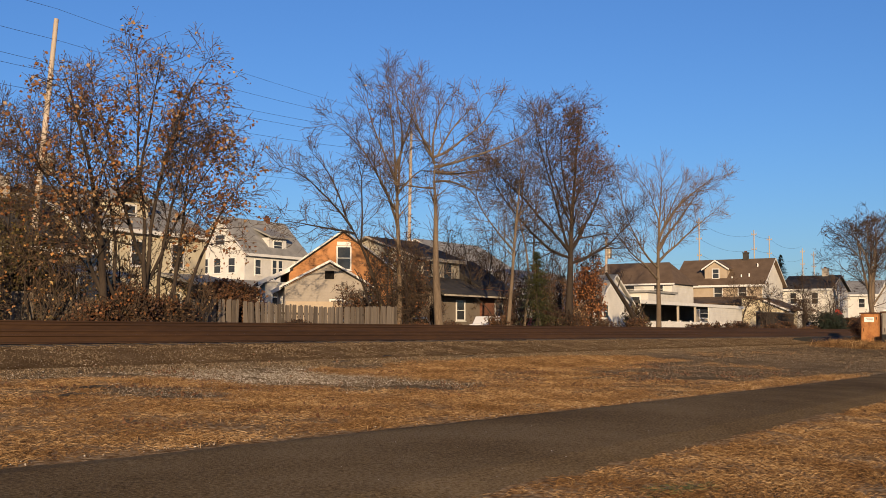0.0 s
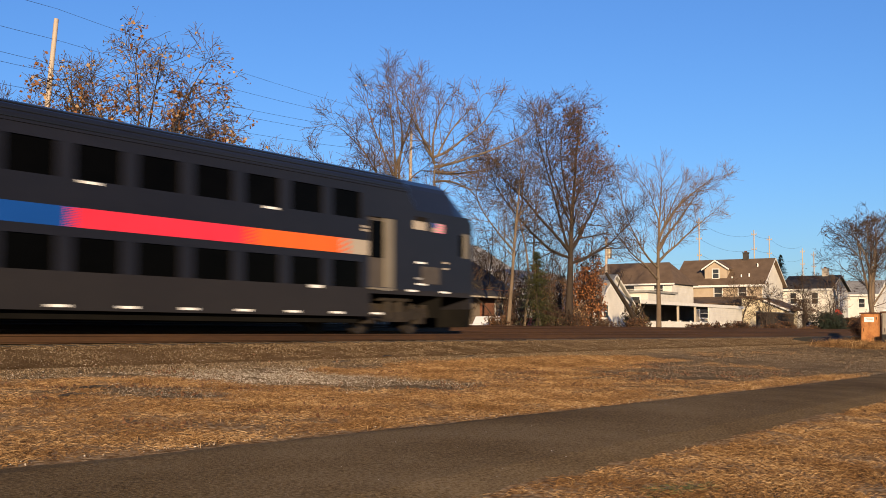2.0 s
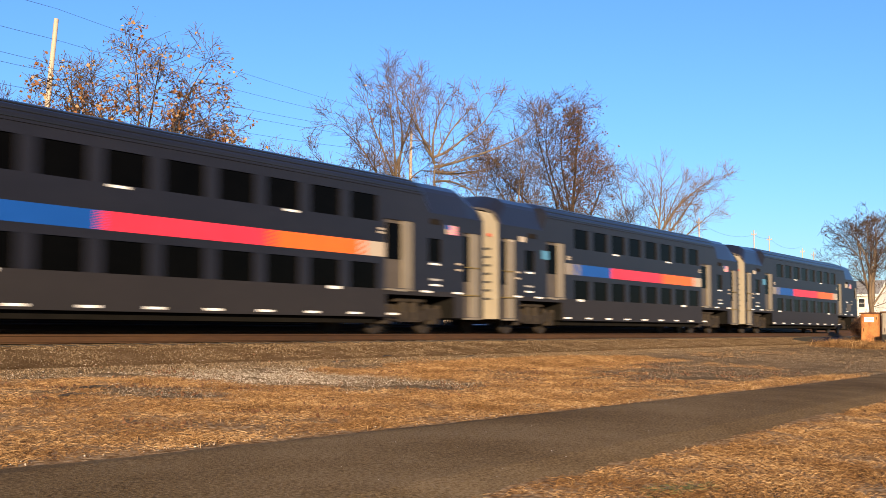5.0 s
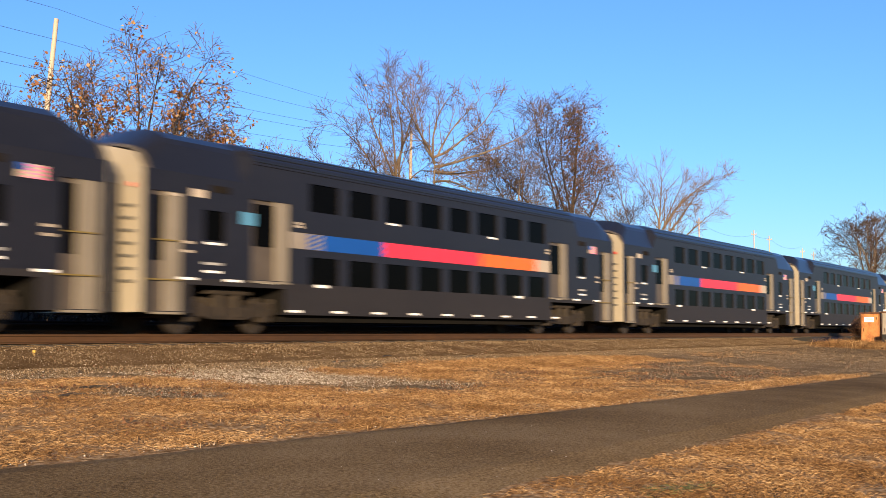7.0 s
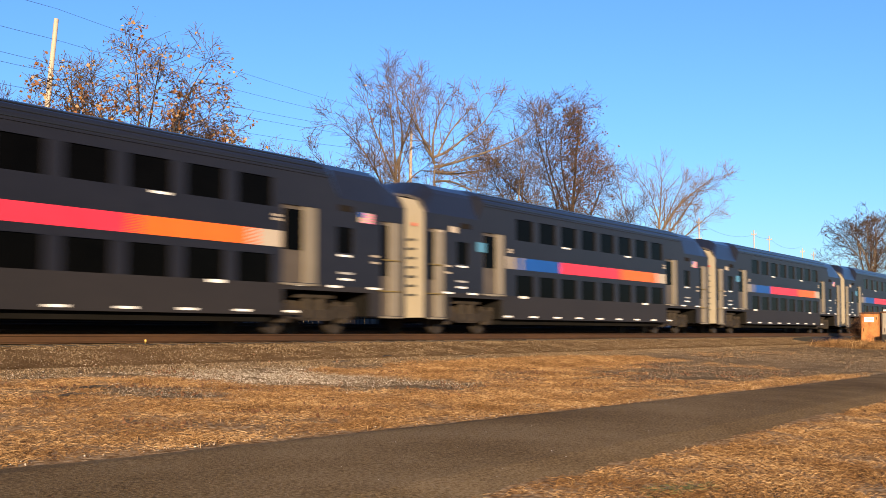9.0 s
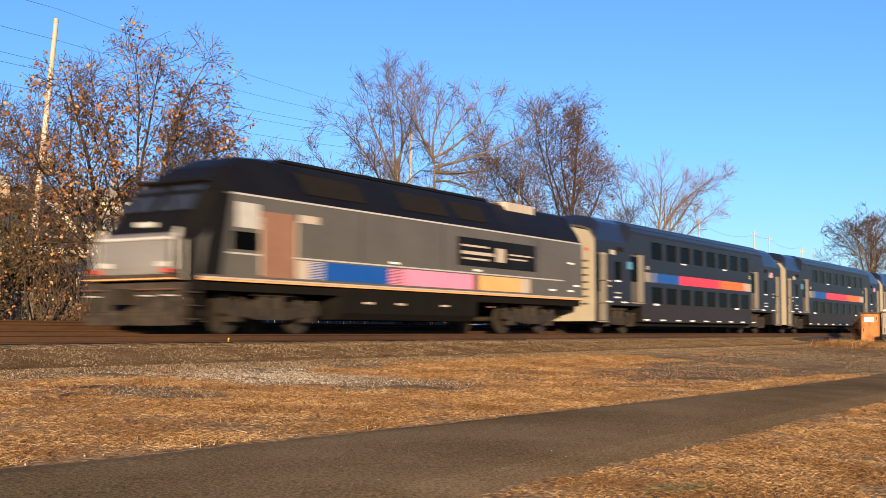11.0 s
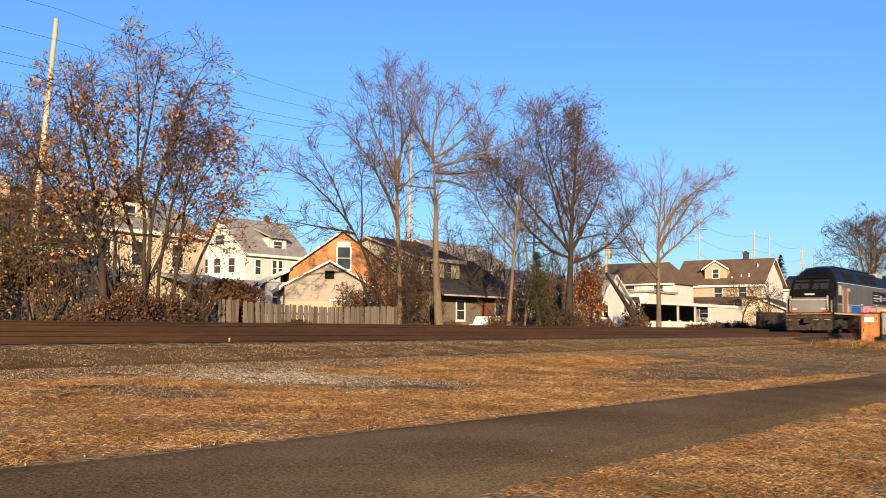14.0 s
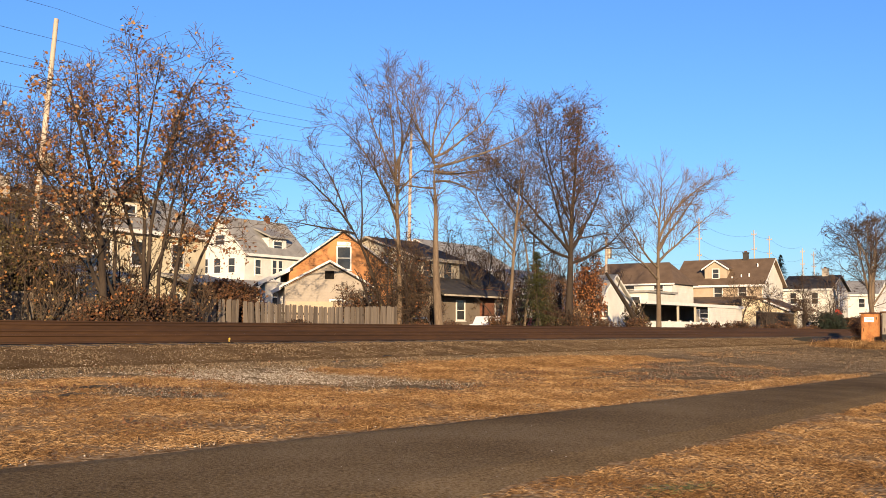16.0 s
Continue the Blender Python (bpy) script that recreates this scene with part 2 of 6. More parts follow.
def add_cyl(bm, p, q, r0, r1=None, n=10, mi=0):
    r1 = r0 if r1 is None else r1
    p, q = Vector(p), Vector(q)
    d = (q - p).normalized()
    a = d.orthogonal().normalized()
    b = d.cross(a)
    lo = [bm.verts.new(p + (a * math.cos(t) + b * math.sin(t)) * r0) for t in (i * math.tau / n for i in range(n))]
    hi = [bm.verts.new(q + (a * math.cos(t) + b * math.sin(t)) * r1) for t in (i * math.tau / n for i in range(n))]
    for i in range(n):
        bm.faces.new((lo[i], lo[(i + 1) % n], hi[(i + 1) % n], hi[i])).material_index = mi
    bm.faces.new(lo[::-1]).material_index = mi
    bm.faces.new(hi).material_index = mi


# ---- the ground and the railway ----
D_SIDE = 18.656
TRACK_Y = D_SIDE + 1.55
FAR_Y = TRACK_Y + 4.15


def cant(y):
    """Height of the tie tops: both tracks lie in one canted plane."""
    return -0.19 + 0.062 * (y - (TRACK_Y - 0.75))


def ground_z(x, y):
    if y < 15.6:
        return -1.3 + 0.045 * max(y, -8.0)
    if y < 16.4:
        return -0.6 + 0.03 * (y - 15.6)
    if y < 18.3:
        return -0.576 + (cant(18.3) - 0.03 + 0.576) * (y - 16.4) / 1.9
    if y < 26.6:
        return cant(y) - 0.03
    if y < 28.6:
        k = (y - 26.6) / 2.0
        return (cant(26.6) - 0.03) * (1 - k) - 0.5 * k
    return -0.5


def path_far(x):
    return 7.85 - .075 * x + .0009 * x * x if x < 40 else 6.29 - .01 * (x - 40)


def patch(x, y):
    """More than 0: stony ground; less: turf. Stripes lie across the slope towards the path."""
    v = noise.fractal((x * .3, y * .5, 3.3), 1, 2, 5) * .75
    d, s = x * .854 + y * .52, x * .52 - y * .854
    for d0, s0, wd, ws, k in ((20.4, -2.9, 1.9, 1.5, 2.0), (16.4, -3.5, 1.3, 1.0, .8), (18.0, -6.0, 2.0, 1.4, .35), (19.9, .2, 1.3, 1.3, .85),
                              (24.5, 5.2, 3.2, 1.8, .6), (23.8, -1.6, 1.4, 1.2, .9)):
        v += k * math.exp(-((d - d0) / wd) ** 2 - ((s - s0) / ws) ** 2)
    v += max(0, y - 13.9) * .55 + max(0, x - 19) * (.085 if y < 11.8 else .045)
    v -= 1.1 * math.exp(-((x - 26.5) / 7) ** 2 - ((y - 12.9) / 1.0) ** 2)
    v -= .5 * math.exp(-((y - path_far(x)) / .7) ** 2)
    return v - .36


def ground_mat():
    m = bpy.data.materials.new("dry turf and gravel ground")
    m.use_nodes = True
    nd, ln = m.node_tree.nodes, m.node_tree.links
    b = nd["Principled BSDF"]
    b.inputs["Roughness"].default_value = .95
    b.inputs["Specular IOR Level"].default_value = 0.0
    co = nd.new("ShaderNodeTexCoord")

    def noise_at(scale, detail=5, stretch=(1, 1, 1)):
        mp = nd.new("ShaderNodeMapping")
        mp.inputs["Scale"].default_value = stretch
        n = nd.new("ShaderNodeTexNoise")
        n.inputs["Scale"].default_value, n.inputs["Detail"].default_value = scale, detail
        ln.new(co.outputs["Object"], mp.inputs[0])
        ln.new(mp.outputs[0], n.inputs[0])
        return n

    def ramp_of(src, cols):
        r = nd.new("ShaderNodeValToRGB")
        while len(r.color_ramp.elements) < len(cols):
            r.color_ramp.elements.new(.5)
        for i, (p, c) in enumerate(cols):
            r.color_ramp.elements[i].position, r.color_ramp.elements[i].color = p, (*c, 1)
        ln.new(src.outputs[0], r.inputs[0])
        return r
    turf = ramp_of(noise_at(16, 10, (1, 1, 1)), [(.34, (.15, .083, .036)), (.5, (.3, .18, .082)), (.66, (.46, .32, .17))])
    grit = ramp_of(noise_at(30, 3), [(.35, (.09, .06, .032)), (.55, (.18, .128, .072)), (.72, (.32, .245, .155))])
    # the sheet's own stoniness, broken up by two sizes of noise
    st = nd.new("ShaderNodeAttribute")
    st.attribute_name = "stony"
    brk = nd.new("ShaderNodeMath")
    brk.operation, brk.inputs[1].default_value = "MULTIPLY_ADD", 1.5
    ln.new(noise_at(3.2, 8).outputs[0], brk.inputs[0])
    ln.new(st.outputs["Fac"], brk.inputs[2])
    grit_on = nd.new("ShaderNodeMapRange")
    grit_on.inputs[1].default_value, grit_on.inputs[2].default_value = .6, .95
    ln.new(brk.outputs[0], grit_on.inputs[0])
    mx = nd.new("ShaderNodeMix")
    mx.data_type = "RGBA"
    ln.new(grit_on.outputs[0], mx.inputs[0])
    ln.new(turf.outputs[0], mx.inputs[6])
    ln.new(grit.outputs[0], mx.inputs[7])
    ln.new(mx.outputs[2], b.inputs["Base Color"])
    bp = nd.new("ShaderNodeBump")
    bp.inputs["Strength"].default_value, bp.inputs["Distance"].default_value = .5, .04
    ln.new(noise_at(24, 4).outputs[0], bp.inputs["Height"])
    ln.new(bp.outputs[0], b.inputs["Normal"])
    return m


def graded(a, b, near0, near1, fine, grow=1.35):
    """Steps from a to b, fine between near0 and near1 and growing outwards."""
    mid = list(np.arange(near0, near1 + 1e-6, fine))
    lo, step, p = [], fine, near0
    while p > a:
        step *= grow
        p = max(a, p - step)
        lo.append(p)
    hi, step, p = [], fine, near1
    while p < b:
        step *= grow
        p = min(b, p + step)
        hi.append(p)
    return lo[::-1] + mid + hi


def sheet(name, xs, ys, zf, material, rough=0.0):
    vs, fs = [], []
    for x in xs:
        for y in ys:
            z = zf(x, y)
            if rough:
                z += rough * noise.fractal((x * .9, y * .9, 0), 1, 2, 3) + .5 * rough * noise.noise((x * 3.1, y * 3.1, 4))
            vs.append((x, y, z))
    n = len(ys)
    for i in range(len(xs) - 1):
        for j in range(n - 1):
            k = i * n + j
            fs.append((k, k + n, k + n + 1, k + 1))
    return raw(name, vs, fs, material)


ground = sheet("ground", graded(-1500, 3500, 2, 50, .3), sorted(set(graded(-900, 3500, -2, 17, .28) + [16.4, 18.3, 26.6, 28.6])), lambda x, y: ground_z(x, y) - (.12 if 16.6 < y < 27.5 else 0), ground_mat(), .03)
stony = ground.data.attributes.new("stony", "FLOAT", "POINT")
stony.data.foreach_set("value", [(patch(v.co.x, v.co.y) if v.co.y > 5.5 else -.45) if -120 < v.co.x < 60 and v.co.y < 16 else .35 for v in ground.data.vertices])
tagged(ground, "patchy dry tan grass and gravelly soil verge", "ground", kind="structure")

BX = graded(-420, 900, 6, 60, .5, 1.3)
ballast = sheet("ballast_bed", BX, [16.3, 16.8, 17.3, 17.8, 18.2, 18.6, 19.2, 20, 21, 22, 22.6, 23.5, 24.5, 25.5, 26.4, 27.2, 28.2], lambda x, y: ground_z(x, y) + .012, M["ballast"], .012)
tagged(ballast, "brown grey crushed stone ballast shoulder under both tracks", "ballast", kind="structure")


# the asphalt path, its edges wavering
def path_near(x):
    return 4.13


pv, pf = [], []
PX = graded(-300, 400, 3, 36, .25, 1.3)
for x in PX:
    w0, w1 = .035 * noise.fractal((x * 1.7, 0, 3), 1, 2, 3), .04 * noise.fractal((x * 1.7, 9, 3), 1, 2, 3)
    ya, yb = path_near(x) + w0, path_far(x) + w1
    for k in range(7):
        y = ya + (yb - ya) * k / 6
        pv.append((x, y, ground_z(x, y) + .045 + .03 * math.sin(math.pi * k / 6) - (.05 if k in (0, 6) else 0)))
for i in range(len(PX) - 1):
    for k in range(6):
        a = i * 7 + k
        pf.append((a, a + 7, a + 8, a + 1))
path_ob = raw("pavement", pv, pf, M["asphalt"])
tagged(path_ob, "worn dark asphalt footpath with crumbling edges", "path", kind="structure")


def rail_mesh(x0, x1):
    """A flat-bottomed rail: foot, web and head."""
    bm = bmesh.new()
    prof = [(-.075, -.186), (.075, -.186), (.075, -.17), (.012, -.15), (.01, -.05), (.036, -.035), (.036, -.006), (.028, 0), (-.028, 0), (-.036, -.006), (-.036, -.035), (-.01, -.05), (-.012, -.15), (-.075, -.17)]
    xs = [x0, 0, 20, 40, 70, 120, 250, x1]
    rings = [[bm.verts.new((x, p[0], p[1])) for p in prof] for x in xs]
    n = len(prof)
    for a, b in zip(rings, rings[1:]):
        for i in range(n):
            f = bm.faces.new((a[i], b[i], b[(i + 1) % n], a[(i + 1) % n]))
            f.material_index = 1 if i == 7 else 0
    bm.faces.new(rings[0])
    bm.faces.new(rings[-1][::-1])
    return bm


tie_bm = boxes((-.11, .11, -1.3, 1.3, -.17, 0), bevel=.012)
tie_me = bpy.data.meshes.new("tie")
tie_bm.to_mesh(tie_me)
tie_bm.free()
tie_me.materials.append(M["tie"])


def railway(yc, label, ties):
    tr = thing("railway_track", label, "track", pose(0, yc, 0), "parallel tracks", "structure")
    for s in (-1, 1):
        r = part("rail", rail_mesh(-420, 900), [M["rail"], M["rail_head"]], tr)
        r.location = (0, s * .755, cant(yc + s * .755) + .19)
    n0, n1 = ties
    rng = random.Random(int(yc * 10))
    slope = math.atan(.062)
    for i in range(n0, n1):
        o = new("tie", tie_me)
        o.parent = tr
        o.matrix_basis = Matrix.Translation((i * .545 + rng.uniform(-.03, .03), rng.uniform(-.06, .06), cant(yc) + rng.uniform(-.012, .006))) @ Euler((slope, 0, rng.uniform(-.02, .02))).to_matrix().to_4x4()
    vs, fs = [], []
    for i in list(range(-700, n0)) + list(range(n1, 1500)):
        x, b = i * .545, len(vs)
        for dx, dy, dz in ((-.11, -1.3, -.17), (.11, -1.3, -.17), (.11, 1.3, -.17), (-.11, 1.3, -.17), (-.11, -1.3, 0), (.11, -1.3, 0), (.11, 1.3, 0), (-.11, 1.3, 0)):
            vs.append((x + dx, dy, cant(yc + dy) + dz))
        fs += [tuple(b + k for k in f) for f in ((4, 5, 6, 7), (0, 1, 5, 4), (1, 2, 6, 5), (2, 3, 7, 6), (3, 0, 4, 7))]
    tagged(raw("distant_ties", vs, fs, M["tie"], tr), kind="stuff")
    return tr


railway(TRACK_Y, "rusty steel railway track on dark wooden ties", (10, 180))
railway(FAR_Y, "second rusty railway track on dark wooden ties", (14, 130))


# ---- houses ----
def window_part(house, face, a, z, w, h, plane, frame_mat, sill=True):
    """A framed double-hung window on a wall: face 'x' (wall facing -x) or 'y' (wall facing -y)."""
    t, d = .09, .05
    bars = [(a - w / 2 - t, a + w / 2 + t, z + h / 2, z + h / 2 + t), (a - w / 2 - t, a + w / 2 + t, z - h / 2 - t, z - h / 2),
            (a - w / 2 - t, a - w / 2, z - h / 2, z + h / 2), (a + w / 2, a + w / 2 + t, z - h / 2, z + h / 2), (a - w / 2, a + w / 2, z - .025, z + .025)]
    bm = bmesh.new()
    for a0, a1, z0, z1 in bars:
        add_box(bm, *((plane - d, plane + .02, a0, a1, z0, z1) if face == "x" else (a0, a1, plane - d, plane + .02, z0, z1)))
    win = part("window", bm, frame_mat, house)
    q = (plane - .012, plane + .01, a - w / 2, a + w / 2, z - h / 2, z + h / 2) if face == "x" else (a - w / 2, a + w / 2, plane - .012, plane + .01, z - h / 2, z + h / 2)
    part("pane", boxes(q), M["house_glass"], win)
    if sill:
        q = (plane - .1, plane, a - w / 2 - .14, a + w / 2 + .14, z - h / 2 - t - .05, z - h / 2 - t) if face == "x" else (a - w / 2 - .14, a + w / 2 + .14, plane - .1, plane, z - h / 2 - t - .05, z - h / 2 - t)
        part("sill", boxes(q), frame_mat, win)


def gable_prism(x0, x1, y0, y1, z0, eave, ridge, axis, peak=None):
    bm = bmesh.new()
    if axis == "x":
        c = (y0 + y1) / 2 if peak is None else peak
        add_prism(bm, [(y0, z0), (y1, z0), (y1, eave), (c, ridge), (y0, eave)], "x", x0, x1)
    else:
        c = (x0 + x1) / 2 if peak is None else peak
        add_prism(bm, [(x0, z0), (x1, z0), (x1, eave), (c, ridge), (x0, eave)], "y", y0, y1)
    return bm


def roof_mesh(x0, x1, y0, y1, eave, ridge, axis, over=.35, t=.16, peak=None):
    """Two thick slopes meeting at the ridge, with eaves that overhang."""
    bm = bmesh.new()
    if axis == "x":
        lo, hi = y0, y1
    else:
        lo, hi = x0, x1
    c = (lo + hi) / 2 if peak is None else peak
    sl, sr = (ridge - eave) / (c - lo), (ridge - eave) / (hi - c)
    pts = [(lo - over, eave - over * sl), (c, ridge), (hi + over, eave - over * sr), (hi + over, eave - over * sr + t), (c, ridge + t * 1.15), (lo - over, eave - over * sl + t)]
    pts = [(p, q + .02) for p, q in pts]
    if axis == "x":
        add_prism(bm, pts, "x", x0 - over, x1 + over)
    else:
        add_prism(bm, pts, "y", y0 - over, y1 + over)
    return bm


def fascia(house, x0, x1, y0, y1, eave, ridge, axis, over=.35, peak=None, mt="white_trim"):
    """Rake boards on the gable that faces the camera, and the eave board."""
    lo, hi = (y0, y1) if axis == "x" else (x0, x1)
    c = (lo + hi) / 2 if peak is None else peak
    f = (x0 if axis == "x" else y0) - over - .05
    for side in (lo, hi):
        s = (ridge - eave) / abs(c - side)
        e = side - over if side == lo else side + over
        ze = eave - over * s
        bm = bmesh.new()
        add_prism(bm, [(e, ze + .08), (c, ridge + .08), (c, ridge + .2), (e, ze + .2)], axis, f, f + .045)
        part("rake_board", bm, M[mt], house)
    s = (ridge - eave) / abs(c - lo)
    e, ze = lo - over - .05, eave - over * s
    q = (x0 - over, x1 + over, e, e + .045, ze - .06, ze + .17) if axis == "x" else (e, e + .045, y0 - over, y1 + over, ze - .06, ze + .17)
    part("gutter", boxes(q), M[mt], house)


def chimney(house, x, y, z0, z1, w=.6, mt="brick"):
    ch_ = part("chimney", boxes((x - w / 2, x + w / 2, y - w / 2, y + w / 2, z0, z1 - .12), (x - w / 2 - .06, x + w / 2 + .06, y - w / 2 - .06, y + w / 2 + .06, z1 - .12, z1)), M[mt], house)
    part("flue", boxes((x - .13, x + .13, y - .13, y + .13, z1, z1 + .18)), M["rust_dark"], ch_)


def house_of(label, x0, x1, y0, y1, eave, ridge, axis, wall, roof, wins_x=(), wins_y=(), z0=-.6, over=.35, peak=None, name="house", category="house", trim="white_trim"):
    h = thing(name, label, category)
    part("wall", gable_prism(x0, x1, y0, y1, z0, eave, ridge, axis, peak), M[wall], h)
    part("roof", roof_mesh(x0, x1, y0, y1, eave, ridge, axis, over, peak=peak), M[roof], h)
    fascia(h, x0, x1, y0, y1, eave, ridge, axis, over, peak, trim)
    for a, z, w, hh in wins_x:
        window_part(h, "x", a, z, w, hh, x0, M[trim])
    for a, z, w, hh in wins_y:
        window_part(h, "y", a, z, w, hh, y0, M[trim])
    return h


def white_house():
    h = house_of("white clapboard two-storey house with grey shingle roof", 77.5, 85.8, 66.6, 72.0, 6.9, 9.75, "x", "white_siding", "grey_shingle",
                 [(68.0, 5.7, .7, 1.2), (69.6, 5.7, .7, 1.2), (71.0, 5.7, .7, 1.2), (69.3, 7.9, 1.0, .8), (68.3, 3.0, .8, 1.3)],
                 [(79.2, 5.6, .7, 1.2), (81.4, 5.6, .55, 1.3), (82.2, 5.6, .55, 1.3), (84.6, 5.6, .7, 1.2), (80, 2.6, .9, 1.3), (83, 2.6, .9, 1.3)])
    d = bmesh.new()
    add_box(d, 81.0, 83.4, 66.9, 69.2, 7.0, 8.25)
    dm = part("dormer", d, M["white_siding"], h)
    r = bmesh.new()
    add_prism(r, [(66.5, 8.2), (69.4, 9.4), (69.4, 9.55), (66.5, 8.35)], "x", 80.8, 83.6)
    part("dormer_roof", r, M["grey_shingle"], dm)
    window_part(h, "y", 82.2, 7.6, 1.1, .7, 66.9, M["white_trim"])
    chimney(h, 83.6, 69.3, 9.0, 10.3, .4)
    p = bmesh.new()
    add_prism(p, [(64.6, 3.6), (66.6, 4.3), (66.6, 4.45), (64.6, 3.75)], "x", 73.0, 82)
    part("porch_roof", p, M["grey_shingle"], h)
    for x in (73.3, 75.5, 77.7, 79.9, 81.7):
        part("porch_post", boxes((x - .09, x + .09, 64.7, 64.88, -.6, 3.62)), M["white_trim"], h)
    w = bmesh.new()
    add_box(w, 73.5, 77.5, 66.6, 72, -.6, 4.3)
    part("side_wing", w, M["white_siding"], h)


def turned(h, px, py, deg):
    """Turn a house on the spot about (px, py)."""
    h.matrix_basis = Matrix.Translation((px, py, 0)) @ pose(0, 0, 0, 0, 0, deg) @ Matrix.Translation((-px, -py, 0))


def orange_house():
    h = house_of("orange sided gabled house with dark shingle roof and white rake boards", 59.7, 66.4, 46, 54, 4.05, 6.5, "y", "orange_siding", "dark_shingle",
                 (), [(63.2, 4.85, .8, 1.4), (61.4, 2.0, .8, 1.3), (65.0, 2.0, .8, 1.3)], peak=63.13, over=.35)
    turned(h, 63.13, 46, -47)
    part("lintel_panel", boxes((62.75, 63.65, 45.9, 45.99, 5.66, 5.9)), M["white_trim"], h)
    bm = bmesh.new()
    add_prism(bm, [(57.7, 3.1), (59.9, 4.08), (59.9, 4.25), (57.7, 3.27)], "y", 45.6, 53)
    part("porch_roof", bm, M["dark_shingle"], h)
    bm = bmesh.new()
    add_prism(bm, [(57.7, 3.02), (59.7, 3.92), (59.7, 4.2), (57.7, 3.3)], "y", 45.5, 45.56)
    part("rake_board", bm, M["white_trim"], h)
    part("porch_wall", boxes((58.2, 59.7, 46.1, 52.5, -.6, 3.25)), M["white_siding"], h)
    window_part(h, "y", 59.0, 2.3, .7, 1.0, 46.1, M["white_trim"])
    window_part(h, "x", 49.0, 2.0, .9, 1.2, 58.2, M["white_trim"])


def garage():
    h = house_of("weathered grey gabled garage with peach lower wall", 51.2, 55.9, 40, 46, 2.55, 3.85, "y", "grey_siding", "dark_shingle",
                 (), [(54.1, 1.3, .7, 1.0)], peak=53.65, over=.25, name="garage", category="garage")
    turned(h, 53.65, 40, -47)
    part("lower_wall", boxes((51.25, 55.85, 39.93, 39.99, -.6, 1.75)), M["tan_siding"], h, "peach painted lower wall")
    part("vent", boxes((53.4, 53.9, 39.9, 39.99, 3.0, 3.45)), M["grille"], h)
    window_part(h, "x", 42, 1.5, .8, 1.0, 51.2, M["white_trim"])


def dim_house():
    h = house_of("small shingled house with dark roof in tree shade", 27.5, 39.6, 44, 52, 4.0, 6.9, "x", "shaded_siding", "dark_shingle",
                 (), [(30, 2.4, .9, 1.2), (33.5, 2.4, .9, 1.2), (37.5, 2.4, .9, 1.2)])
    chimney(h, 37.4, 47.4, 5.2, 7.4, .8, "block")
    bm = bmesh.new()
    add_prism(bm, [(41.2, 2.55), (44, 3.05), (44, 3.2), (41.2, 2.7)], "x", 28, 40.5)
    part("porch_roof", bm, M["grey_shingle"], h)
    for x in (28.4, 31.3, 34.2, 37.1, 40.0):
        part("porch_post", boxes((x - .08, x + .08, 41.3, 41.46, -.6, 2.58)), M["white_trim"], h)


def cream_house():
    h = house_of("cream two-storey house with grey roof and white porch", 44.6, 54.6, 50, 58, 5.85, 8.1, "x", "cream_siding", "grey_shingle",
                 [(52.5, 4.4, .9, 1.3), (55.5, 4.4, .9, 1.3)], [(46.5, 4.5, .9, 1.3), (49.0, 4.5, .9, 1.3), (52.2, 4.5, .9, 1.3), (47, 1.6, .9, 1.4), (52, 1.6, .9, 1.4)])
    part("dormer", boxes((48.0, 51.0, 51.2, 53.6, 6.1, 7.5)), M["cream_siding"], h)
    bm = bmesh.new()
    add_prism(bm, [(47.7, 7.45), (49.5, 8.3), (51.3, 7.45), (51.3, 7.6), (49.5, 8.45), (47.7, 7.6)], "y", 50.9, 54)
    part("dormer_roof", bm, M["grey_shingle"], h)
    window_part(h, "y", 49.5, 6.85, .9, .9, 51.2, M["white_trim"])
    bm = bmesh.new()
    add_prism(bm, [(47.2, 2.75), (50, 3.35), (50, 3.5), (47.2, 2.9)], "x", 50.5, 54.8)
    part("porch_roof", bm, M["grey_shingle"], h)
    part("porch_wall", boxes((54.6, 56.4, 50.6, 57, -.6, 3.3)), M["white_siding"], h)
    for x in (52.8, 54.6):
        part("porch_post", boxes((x - .1, x + .1, 47.3, 47.5, -.6, 2.8)), M["white_trim"], h)


def dark_house():
    h = house_of("two-storey house with cream gable and dark roof behind trees", 65.4, 71.2, 42, 49, 4.9, 6.2, "x", "beige_siding", "dark_shingle", trim="block", wins_x=
                 [(45, 3.9, .9, 1.2)], wins_y=[(67.0, 4.1, 1.0, 1.2), (69.6, 4.1, 1.0, 1.2)])
    bm = bmesh.new()
    add_prism(bm, [(39.2, 2.35), (42, 3.55), (42, 3.72), (39.2, 2.52)], "x", 64.6, 76.2)
    part("porch_roof", bm, M["dark_shingle"], h)
    part("gutter", boxes((64.6, 76.2, 39.12, 39.2, 2.36, 2.46)), M["block"], h)
    part("brick_wing", boxes((71.2, 75.9, 40.2, 47, -.6, 3.0)), M["brick"], h, "red brick side wing")
    part("lower_wall", boxes((65.0, 71.2, 40.4, 42, -.6, 2.7)), M["shaded_siding"], h)
    bm = bmesh.new()
    add_prism(bm, [(40.2, 3.0), (47, 3.0), (43.6, 5.2)], "x", 71.3, 75.9)
    part("wing_roof", bm, M["dark_shingle"], h)
    window_part(h, "y", 68.6, 1.5, 1.0, 1.2, 40.4, M["white_trim"])
    window_part(h, "y", 73.5, 1.6, 1.0, 1.2, 40.2, M["white_trim"])


